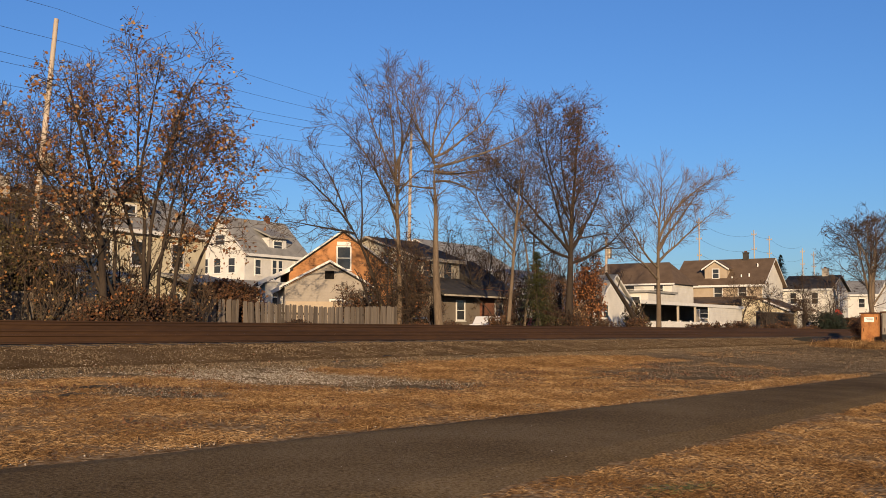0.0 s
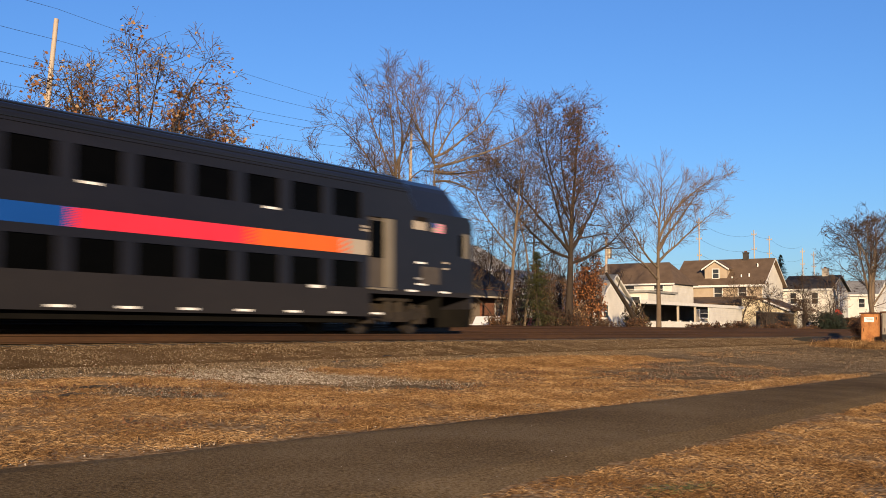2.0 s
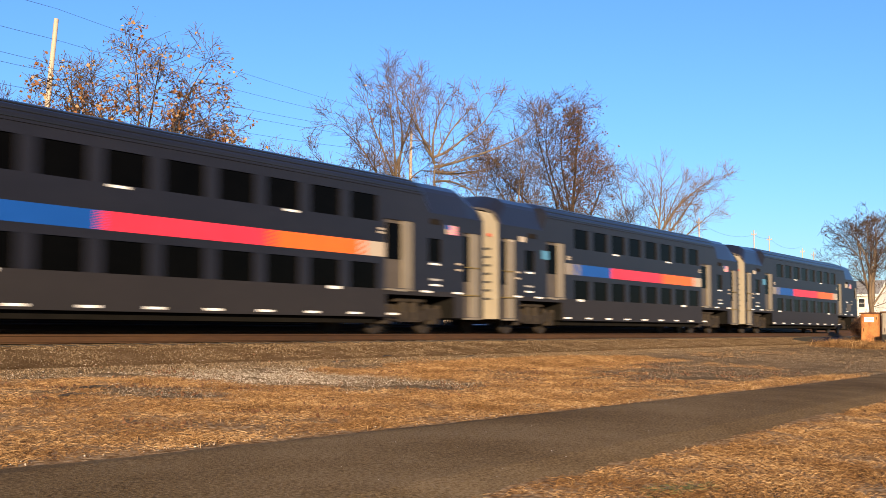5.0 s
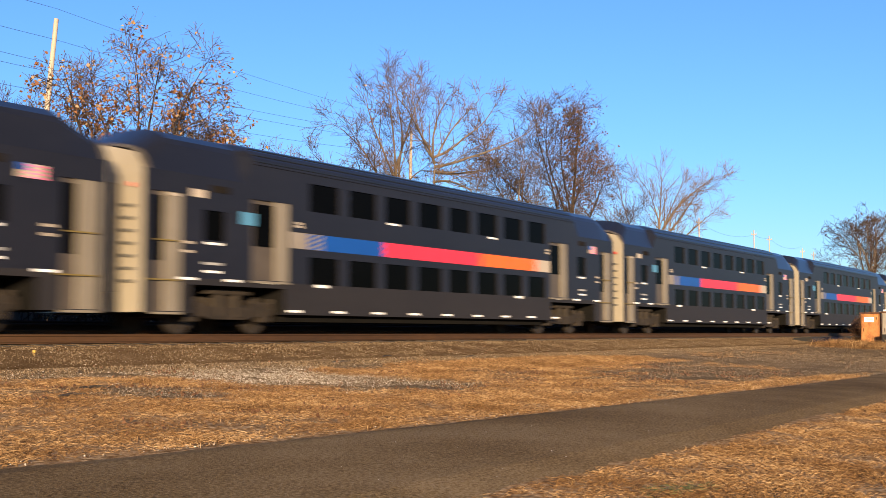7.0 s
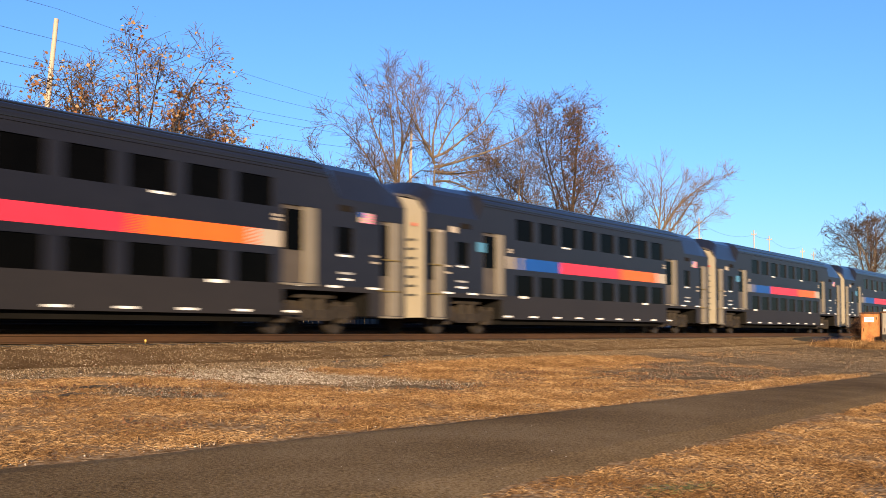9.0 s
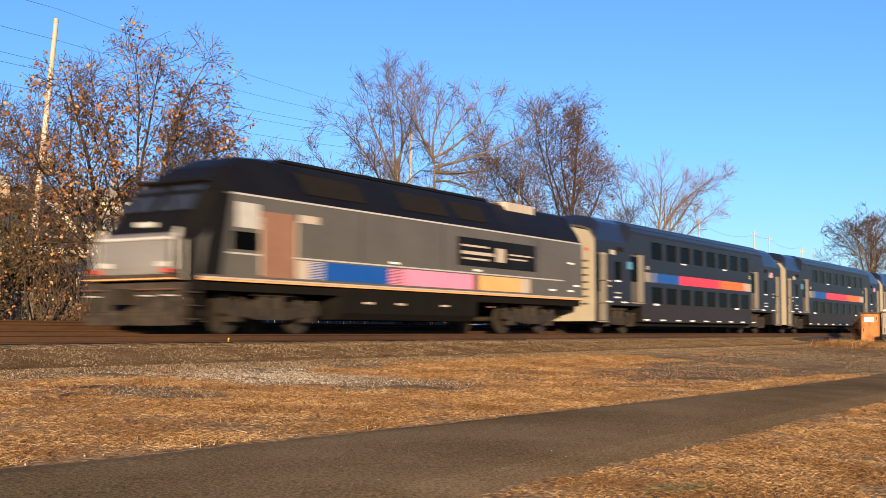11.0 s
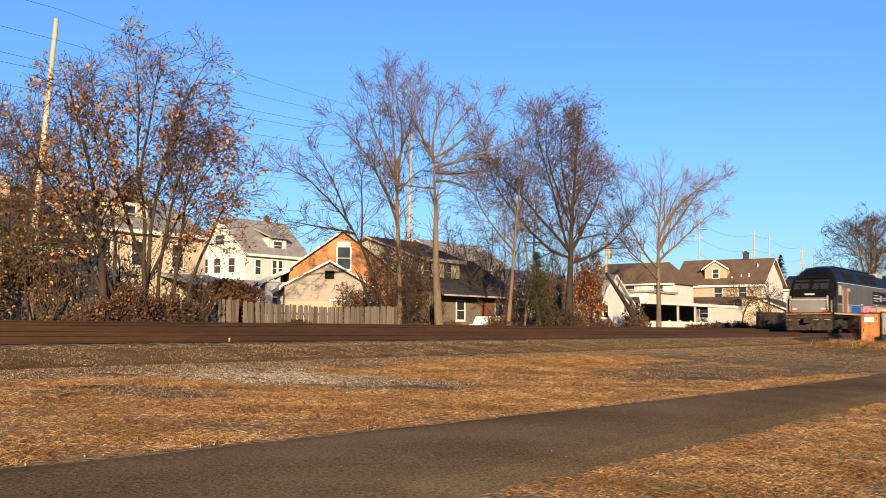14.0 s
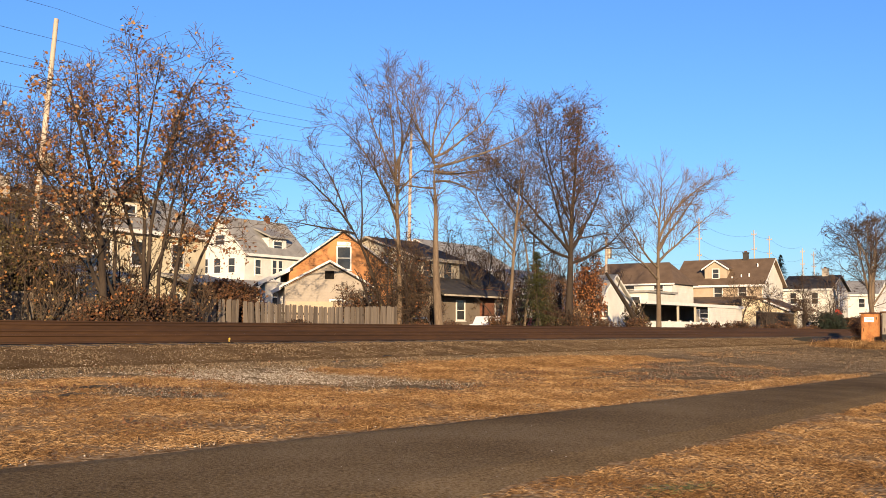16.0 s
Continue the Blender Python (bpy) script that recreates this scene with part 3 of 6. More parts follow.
def beige_house():
    house_of("beige house with long grey roof beyond the trees", 101, 113, 60, 69, 6.5, 9.2, "x", "beige_siding", "grey_shingle",
             [(63, 5.2, .9, 1.2), (66, 5.2, .9, 1.2)], [(103.2, 5.3, .9, 1.2), (106, 5.3, .9, 1.2), (109, 5.3, .9, 1.2)])


def tan_house():
    h = house_of("tan clapboard house with brown roof and single dormer", 133, 141, 39.4, 49.4, 5.55, 8.35, "y", "tan_siding", "brown_shingle",
                 [(41.6, 4.5, .9, 1.3), (44.4, 4.5, .9, 1.3)], [(135.4, 4.2, .8, 1.3), (138.8, 4.2, .8, 1.3), (137, 6.6, .8, 1.1)], over=.45)
    bm = bmesh.new()
    add_prism(bm, [(133.02, 5.6), (140.98, 5.6), (137, 8.3)], "y", 39.34, 39.39)
    part("gable_wall", bm, M["white_siding"], h, "white painted gable")
    part("gable_wall", boxes((133.02, 140.98, 39.34, 39.39, 1.0, 5.59)), M["white_siding"], h, "white painted gable")
    part("dormer", boxes((133.7, 136.6, 43.6, 46.2, 5.9, 7.3)), M["tan_siding"], h)
    bm = bmesh.new()
    add_prism(bm, [(43.6, 7.3), (44.9, 8.15), (46.2, 7.3)], "x", 133.72, 136.8)
    part("dormer_gable", bm, M["tan_siding"], h)
    bm = bmesh.new()
    add_prism(bm, [(43.3, 7.2), (44.9, 8.2), (46.5, 7.2), (46.5, 7.32), (44.9, 8.34), (43.3, 7.32)], "x", 133.5, 137)
    part("dormer_roof", bm, M["brown_shingle"], h)
    for s in (-1, 1):
        bm = bmesh.new()
        add_prism(bm, [(44.9 + s * 1.62, 7.12), (44.9, 8.16), (44.9, 8.34), (44.9 + s * 1.62, 7.3)], "x", 133.42, 133.49)
        part("rake_board", bm, M["white_trim"], h)
    window_part(h, "x", 44.9, 6.75, .7, 1.0, 133.7, M["white_trim"])
    chimney(h, 137, 42.4, 8.2, 9.3, .55, "dark_shingle")
    for y, x, z in ((40.6, 135.6, 7.9), (42.0, 133.9, 6.6), (44.0 - 2.9, 133.9, 6.7), (43.0, 133.7, 6.4)):
        bm = bmesh.new()
        add_cyl(bm, (x, y, 5.7), (x, y, z), .07, n=8)
        part("vent_pipe", bm, M["label"], h)
    bm = bmesh.new()
    add_prism(bm, [(129.5, 3.15), (133, 3.95), (133, 4.1), (129.5, 3.3)], "y", 40, 52)
    part("porch_roof", bm, M["brown_shingle"], h)
    part("porch_wall", boxes((130, 133, 40.5, 51.5, -.6, 3.2)), M["block"], h)
    for y in (42.2, 45.0, 47.8):
        window_part(h, "x", y, 2.2, 1.0, 1.0, 130, M["white_trim"])
    bm = bmesh.new()
    add_prism(bm, [(35.1, 2.4), (37.9, 3.55), (40.6, 3.9), (40.6, 4.05), (37.9, 3.72), (35.1, 2.55)], "x", 128.4, 134)
    part("stair_roof", bm, M["brown_shingle"], h)
    bm = bmesh.new()
    add_prism(bm, [(35.1, 2.28), (37.9, 3.43), (37.9, 3.6), (35.1, 2.45)], "x", 128.3, 128.38)
    part("rake_board", bm, M["white_trim"], h)
    bm = bmesh.new()
    add_prism(bm, [(35.8, -.6), (40.4, -.6), (40.4, 3.8), (37.9, 3.5), (35.8, 2.62)], "x", 128.8, 133.8)
    part("stair_wall", bm, M["cream_siding"], h)
    part("stair_post", boxes((128.5, 128.64, 35.1, 35.24, -.6, 2.42)), M["white_trim"], h)


def deck_railing():
    """A dark board railing between the carport and the stair."""
    d = thing("deck_railing", "dark stained board railing behind brown scrub", "railing")
    part("cap", boxes((114.4, 127.6, 34.4, 34.62, 2.0, 2.1)), M["grey_shingle"], d)
    part("lower_rail", boxes((114.4, 127.6, 34.53, 34.59, .2, .3)), M["tie"], d)
    for k in range(44):
        part("board", boxes((114.4 + .3 * k, 114.66 + .3 * k, 34.48, 34.52, -.55, 2.0)), M["tie"], d)


def brown_roof_house():
    h = thing("house", "low white house with hipped brown shingle roof", "house")
    part("wall", boxes((112, 118, 42.0, 51.5, -.6, 4.9)), M["white_siding"], h)
    bm = bmesh.new()
    lo = [bm.verts.new(v) for v in ((111.6, 41.6, 4.8), (118.4, 41.6, 4.8), (118.4, 51.9, 4.8), (111.6, 51.9, 4.8))]
    hi = [bm.verts.new(v) for v in ((115, 43.4, 7.1), (115, 50.2, 7.1))]
    for f in ((lo[3], lo[2], lo[1], lo[0]), (lo[0], lo[1], hi[0]), (lo[1], lo[2], hi[1], hi[0]), (lo[2], lo[3], hi[1]), (lo[3], lo[0], hi[0], hi[1])):
        bm.faces.new(f)
    bmesh.ops.recalc_face_normals(bm, faces=bm.faces[:])
    part("roof", bm, M["brown_shingle"], h)
    part("gutter", boxes((111.5, 111.6, 41.6, 51.9, 4.7, 4.85)), M["white_trim"], h)
    part("flat_roof", boxes((104.6, 112, 41.4, 50, 3.75, 3.95)), M["grey_shingle"], h)
    part("side_wing", boxes((105, 112, 41.7, 49.8, -.6, 3.75)), M["white_siding"], h)
    for y in (43.4, 46.4, 49.4):
        window_part(h, "x", y, 4.3, .9, .7, 112, M["white_trim"])
    for y in (43.0, 45.4, 47.8):
        window_part(h, "x", y, 2.9, .9, .9, 105, M["white_trim"])


def small_cream_house():
    h = house_of("small white house with dark roof and chimney", 148, 157, 35.6, 41.4, 5.3, 6.95, "y", "white_siding", "dark_shingle",
                 [(37.4, 4.2, .7, 1.3), (40.0, 4.2, .7, 1.3), (38.6, 1.6, .8, 1.3)], [(151, 4, .8, 1.2)])
    chimney(h, 152.5, 37.2, 6.5, 8.0, .7, "block")


def low_white_house():
    h = house_of("low white sided house glimpsed behind the brush", 92, 102, 46, 54, 3.5, 5.4, "x", "white_siding", "grey_shingle",
                 [(48, 2.2, .9, 1.2), (51.5, 2.2, .9, 1.2)], [(94.5, 2.2, .9, 1.2), (98, 2.2, .9, 1.2)])
    chimney(h, 98.5, 50, 4.6, 6.2, .5)


def white_shed():
    h = house_of("bright white gabled shed beside leaning branches", 79.0, 88.8, 36, 38.6, 1.15, 4.2, "y", "white_siding", "grey_shingle",
                 (), [(82.2, 1.6, .9, .9)], peak=83.9, over=.2, name="shed", category="shed")
    part("door", boxes((84.8, 85.7, 35.93, 35.99, -.5, 1.5)), M["white_trim"], h)


def far_white_house():
    house_of("pale house half hidden by bare trees", 176, 186, 36, 44, 5.4, 7.4, "y", "white_siding", "grey_shingle",
             [(38, 4.2, .8, 1.2), (41, 4.2, .8, 1.2), (38, 1.6, .8, 1.2)], ())


def carport():
    c = thing("carport", "long low carport with dark roof and white end panel", "carport")
    part("roof", boxes((88, 114, 35.6, 40.5, 2.35, 2.55), bevel=.02), M["dark_shingle"], c)
    part("fascia", boxes((87.9, 114.1, 35.52, 35.6, 2.3, 2.56)), M["white_trim"], c)
    for x in (88.3, 92.5, 96.7, 100.9, 105.0, 109.5, 113.7):
        part("post", boxes((x - .08, x + .08, 35.7, 35.86, -.55, 2.35)), M["block"], c)
    # darkened siding paints the shade under the carport roof
    part("back_wall", boxes((88.2, 113.8, 40.3, 40.45, -.55, 2.35)), M["shaded_siding"], c)
    part("end_panel", boxes((104.0, 113.6, 35.62, 35.7, -.55, 2.3)), M["white_siding"], c, "plain white end panel")


for build in (white_house, orange_house, garage, dim_house, cream_house, dark_house, beige_house, tan_house, brown_roof_house, small_cream_house, white_shed, far_white_house, low_white_house, carport, deck_railing):
    build()


# ---- cars parked in the yards ----
def car_of(label, m, paint):
    c = thing("parked_car", label, "car", m, "parked cars")
    bm = bmesh.new()
    rings = []
    for y, k in ((-.86, .0), (-.82, .06), (.82, .06), (.86, .0)):
        rings.append([bm.verts.new((x, y, z + (k if z > .9 else 0))) for x, z in ((-2.2, .35), (-2.25, .75), (-2.1, .95), (-1.5, 1.0), (-.9, 1.42), (.7, 1.46), (1.35, 1.0), (2.1, .9), (2.25, .65), (2.2, .35))])
    for a, b in zip(rings, rings[1:]):
        for i in range(10):
            bm.faces.new((a[i], a[(i + 1) % 10], b[(i + 1) % 10], b[i]))
    bm.faces.new(rings[0][::-1])
    bm.faces.new(rings[-1])
    bmesh.ops.recalc_face_normals(bm, faces=bm.faces[:])
    part("body", bm, M[paint], c)
    for y0, y1 in ((-.885, -.863), (.863, .885)):
        bm = bmesh.new()
        add_prism(bm, [(-1.35, 1.02), (-.85, 1.36), (.65, 1.4), (1.15, 1.02)], "y", y0, y1)
        part("side_window", bm, M["glass"], c)
    for x in (-1.4, 1.4):
        for y0, y1 in ((-.9, -.7), (.7, .9)):
            bm = bmesh.new()
            add_cyl(bm, (x, y0, .33), (x, y1, .33), .33, n=14)
            w = part("wheel", bm, M["rubber"], c)
            bm = bmesh.new()
            add_cyl(bm, (x, y0 - .01 if y0 < 0 else y1 + .01, .33), (x, (y0 + y1) / 2, .33), .19, n=10)
            part("rim", bm, M["box_grey"], w)
    for y in (-.65, .65):
        part("tail_light", boxes((-2.29, -2.22, y - .16, y + .16, .68, .88), bevel=.01), M["tail_light"], c)
        part("headlight", boxes((2.2, 2.27, y - .16, y + .16, .62, .78), bevel=.01), M["label"], c)
    return c


car_of("white car with red tail lights parked among trees", pose(62.3, 34.4, -.5, 0, 0, 12), "car_white")
car_of("red car parked behind shrubs", pose(69.5, 35.0, -.5, 0, 0, 5), "red_paint")
car_of("dark car parked in the carport", pose(94.5, 37.8, -.5, 0, 0, 90), "car_dark")
car_of("blue grey car parked in the carport", pose(98.8, 37.6, -.5, 0, 0, 90), "car_blue")
car_of("blue grey van parked by the brick wing", pose(62.5, 40.5, -.5, 0, 0, 0), "car_blue")


# ---- fences ----
def plank_fence():
    f = thing("plank_fence", "weathered grey wooden plank fence with uneven boards", "fence")
    rng = random.Random(4)
    mes = []
    for k in range(5):
        bm = bmesh.new()
        add_prism(bm, [(-.068, -.55), (.068, -.55), (.068, 1.2 + rng.uniform(-.05, .05)), (.03, 1.25), (-.04, 1.24), (-.068, 1.2 + rng.uniform(-.05, .05))], "y", -.011, .011)
        me = bpy.data.meshes.new("board")
        bm.to_mesh(me)
        bm.free()
        me.materials.append(M["fence"])
        mes.append(me)
    x = 17.0
    while x < 48.4:
        if not 36.95 < x < 37.25:
            o = new("board", rng.choice(mes))
            o.parent = f
            tilt = -4 if 37.2 < x < 40.2 else 0
            sag = .06 * math.sin(x * .55) + (.05 if x < 37 else -.02)
            o.matrix_basis = pose(x, 32 + rng.uniform(-.012, .012), sag + rng.uniform(-.025, .03), rng.uniform(-2, 2), tilt * .6 + rng.uniform(-1.8, 1.8), rng.uniform(-2, 2))
        x += .148 if rng.random() > .1 else .2
    for x in np.arange(17, 48.6, 2.44):
        part("post", boxes((x - .05, x + .05, 32.05, 32.15, -.55, 1.15 + .1 * math.sin(x * 3))), M["fence"], f)
    for a, b in ((17, 36.7), (37.25, 48.4)):
        for z in (-.2, .8):
            part("fence_rail", boxes((a, b, 32.02, 32.06, z, z + .09)), M["fence"], f)


def vinyl_fence():
    f = thing("picket_fence", "white vinyl picket fence along the yard", "fence")
    me = bpy.data.meshes.new("picket")
    bm = bmesh.new()
    add_prism(bm, [(-.06, -.5), (.06, -.5), (.06, .85), (0, .93), (-.06, .85)], "y", -.01, .01)
    bm.to_mesh(me)
    bm.free()
    me.materials.append(M["white_trim"])
    for i in range(120):
        o = new("picket", me)
        o.parent = f
        o.location = (82 + i * .18, 33.6, 0)
    for z in (-.1, .6):
        part("fence_rail", boxes((81.9, 103.6, 33.63, 33.67, z, z + .09)), M["white_trim"], f)
    for x in np.arange(82, 104, 2.4):
        part("post", boxes((x - .06, x + .06, 33.64, 33.76, -.5, 1.0)), M["white_trim"], f)


# ---- poles and wires ----
def pole_of(label, base, top, arms=(), box_z=None, lamp=False):
    p = thing("utility_pole", label, "utility pole", group="poles along the street")
    bm = bmesh.new()
    add_cyl(bm, base, top, *((.11, .08) if "distant" in label else (.17, .11)), 12)
    part("mast", bm, M["pole"], p)
    base, top = Vector(base), Vector(top)
    for k, ln_ in arms:
        c = base.lerp(top, k)
        part("crossarm", boxes((c.x - .06, c.x + .06, c.y - ln_, c.y + ln_, c.z - .06, c.z + .06)), M["pole"], p)
        for s in (-1, 0, 1):
            bm = bmesh.new()
            add_cyl(bm, (c.x, c.y + s * ln_ * .9, c.z + .06), (c.x, c.y + s * ln_ * .9, c.z + .24), .05, .03, 8)
            part("insulator", bm, M["box_grey"], p)
    if box_z:
        k = (box_z - base.z) / (top.z - base.z)
        c = base.lerp(top, k)
        bm = bmesh.new()
        add_cyl(bm, (c.x + .42, c.y - .1, c.z - .5), (c.x + .42, c.y - .1, c.z + .5), .26, n=14)
        part("transformer", bm, M["box_grey"], p, "grey transformer can")
    if lamp:
        c = base.lerp(top, .42)
        bm = bmesh.new()
        prev = c
        for k in range(1, 6):
            q = c + Vector((-.32 * k, -.2 * k, .55 * math.sin(k * .55)))
            add_cyl(bm, prev, q, .03, n=6)
            prev = q
        part("lamp_arm", bm, M["box_grey"], p)
        part("lamp_head", boxes((prev.x - .5, prev.x + .1, prev.y - .15, prev.y + .15, prev.z - .1, prev.z + .04), bevel=.03), M["box_grey"], p)


pole_of("tall bleached wooden utility pole leaning slightly", (37.1, 45, -.5), (38.63, 45, 14.9), (), 7.9, True)
pole_of("bleached wooden utility pole behind bare trees", (80.0, 52, -.5), (80.57, 52, 16.2))
pole_of("wooden pole with transformer beside rust-leaved tree", (102.7, 45, -.5), (103.1, 45, 8.9), (), 7.4)
for x, z in ((150, 14.9), (173.7, 15), (181.4, 14.7), (200.3, 13.9), (207.5, 13.8)):
    pole_of("distant pale utility pole with crossarms", (x, 52.5, -.5), (x, 52.5, z), ((.96, .38), (.82, .38), (.68, .3)))


def wire_of(a, b, sag, r=.018):
    cu = bpy.data.curves.new("overhead_wire", "CURVE")
    cu.dimensions, cu.bevel_depth, cu.bevel_resolution = "3D", r, 1
    sp = cu.splines.new("POLY")
    n = 14
    sp.points.add(n)
    a, b = Vector(a), Vector(b)
    for i in range(n + 1):
        k = i / n
        p = a.lerp(b, k)
        sp.points[i].co = (p.x, p.y, p.z - 4 * sag * k * (1 - k), 1)
    cu.materials.append(M["wire"])
    return tagged(new("overhead_wire", cu), "thin black overhead power wire", "wire", "overhead wires")


P1 = [(38.63, 45, 15.4), (38.5, 45, 13.9), (38.4, 45, 12.7), (38.35, 45, 12.3), (38.3, 45, 11.3), (38.0, 45, 9.6), (37.9, 45, 9.25), (37.8, 45, 7.4), (37.75, 45, 6.9)]
P2 = [(80.6, 52, 16.9), (80.5, 51, 16.1), (80.5, 52, 15.75), (80.5, 52.6, 15.4), (80.5, 52, 14.4), (80.3, 52, 11.9), (80.3, 52, 11.55), (80.2, 52, 9.4), (80.2, 52, 8.8)]
PZ = [(2, 39, 15.0), (2, 39, 13.6), (2, 39, 12.9), (2, 39, 12.1), (2, 39, 11), (2, 39, 9.4), (2, 39, 9), (2, 39, 7.4), (2, 39, 7.0)]
for i, (a, b, z) in enumerate(zip(P1, P2, PZ)):
    wire_of(a, b, .3 + .04 * i, .008 if i in (0, 1) else .015 if i == 5 else .0095)
    wire_of(z, a, .5, .009)
for z in (14.3, 12.2, 10.2):
    for x0, x1 in ((150, 173.7), (173.7, 181.4), (181.4, 200.3)):
        wire_of((x0, 52.5, z), (x1, 52.5, z), .9 if x1 - x0 > 15 else .2, .012)
for zz in (13.4, 11.6, 9.0):
    wire_of((80.5, 52, zz - .4), (150, 52.5, zz), 1.2, .012)


# ---- trackside cabinets and clutter ----
def relay_cabinet(label, x, y0, y1, z1, front, mark):
    c = thing("relay_cabinet", label, "cabinet", group="trackside cabinets")
    zb = ground_z(x, y0) - .03
    part("body", boxes((x, x + .8, y0, y1, zb, z1), bevel=.015), M[front], c)
    part("lid", boxes((x - .07, x + .87, y0 - .06, y1 + .06, z1 + .002, z1 + .07), bevel=.012), M["rust_dark"], c, "dark rusted lid")
    part("door", boxes((x - .035, x - .004, y0 + .05, y1 - .05, zb + .12, z1 - .06), bevel=.008), M[front], c)
    for z in (zb + .35, z1 - .3):
        part("hinge", boxes((x - .06, x - .036, y0 + .05, y0 + .09, z, z + .14)), M["rust_dark"], c)
    pl = part("notice_plate", boxes((x - .05, x - .036, (y0 + y1) / 2 - mark, (y0 + y1) / 2 + mark, z1 - .42, z1 - .17)), M["label"], c, "white notice plate")
    for k in range(3):
        part("print_bar", boxes((x - .054, x - .0505, (y0 + y1) / 2 - mark * .8, (y0 + y1) / 2 + mark * (.7 - .25 * k), z1 - .24 - .07 * k, z1 - .21 - .07 * k)), M["bar"], pl)
    bm = bmesh.new()
    add_cyl(bm, (x - .07, y1 - .16, .1), (x - .07, y1 - .16, .26), .014, n=6)
    part("handle", bm, M["rust_dark"], c)


relay_cabinet("rust-stained orange steel relay cabinet in dry grass", 64.4, 13.12, 13.98, 1.0, "rust_box", .24)
relay_cabinet("dull tan steel cabinet with faded notice in grass", 64.6, 12.0, 12.98, 1.05, "box_grey", .2)
bm = bmesh.new()
add_cyl(bm, (64.7, 12.9, 1.17), (64.7, 12.2, 1.17), .05, n=8)
tagged(mesh_ob("conduit_pipe", bm, M["label"]), "pale conduit lying on cabinet lid", "pipe")
o = tagged(mesh_ob("utility_bin", boxes((63.6, 64.1, 12.3, 12.8, -.75, -.05), bevel=.03), M["rubber"]), "black plastic utility bin before the cabinet", "bin")
# low black slab, added for an unidentified dark strip beside the track
bm = bmesh.new()
add_prism(bm, [(-.6, -.05), (.6, -.05), (.45, .16), (-.45, .2)], "x", 66.0, 75.5)
slab = tagged(mesh_ob("rubber_crossing_panel", bm, M["rubber"]), "low black slab lying beside the track", "rubber panel")
slab.location = (0, 17.4, ground_z(0, 17.4) + .03)
# upright red cylinder, added for an unidentified red object
bm = bmesh.new()
add_cyl(bm, (141.2, 33.2, -.55), (141.2, 33.2, 2.2), .55, .55, 14)
add_cyl(bm, (141.2, 33.2, 2.2), (141.2, 33.2, 2.7), .55, .2, 14)
tagged(mesh_ob("storage_tank", bm, M["red_paint"]), "upright red cylinder beyond the track", "tank")

plank_fence()
vinyl_fence()


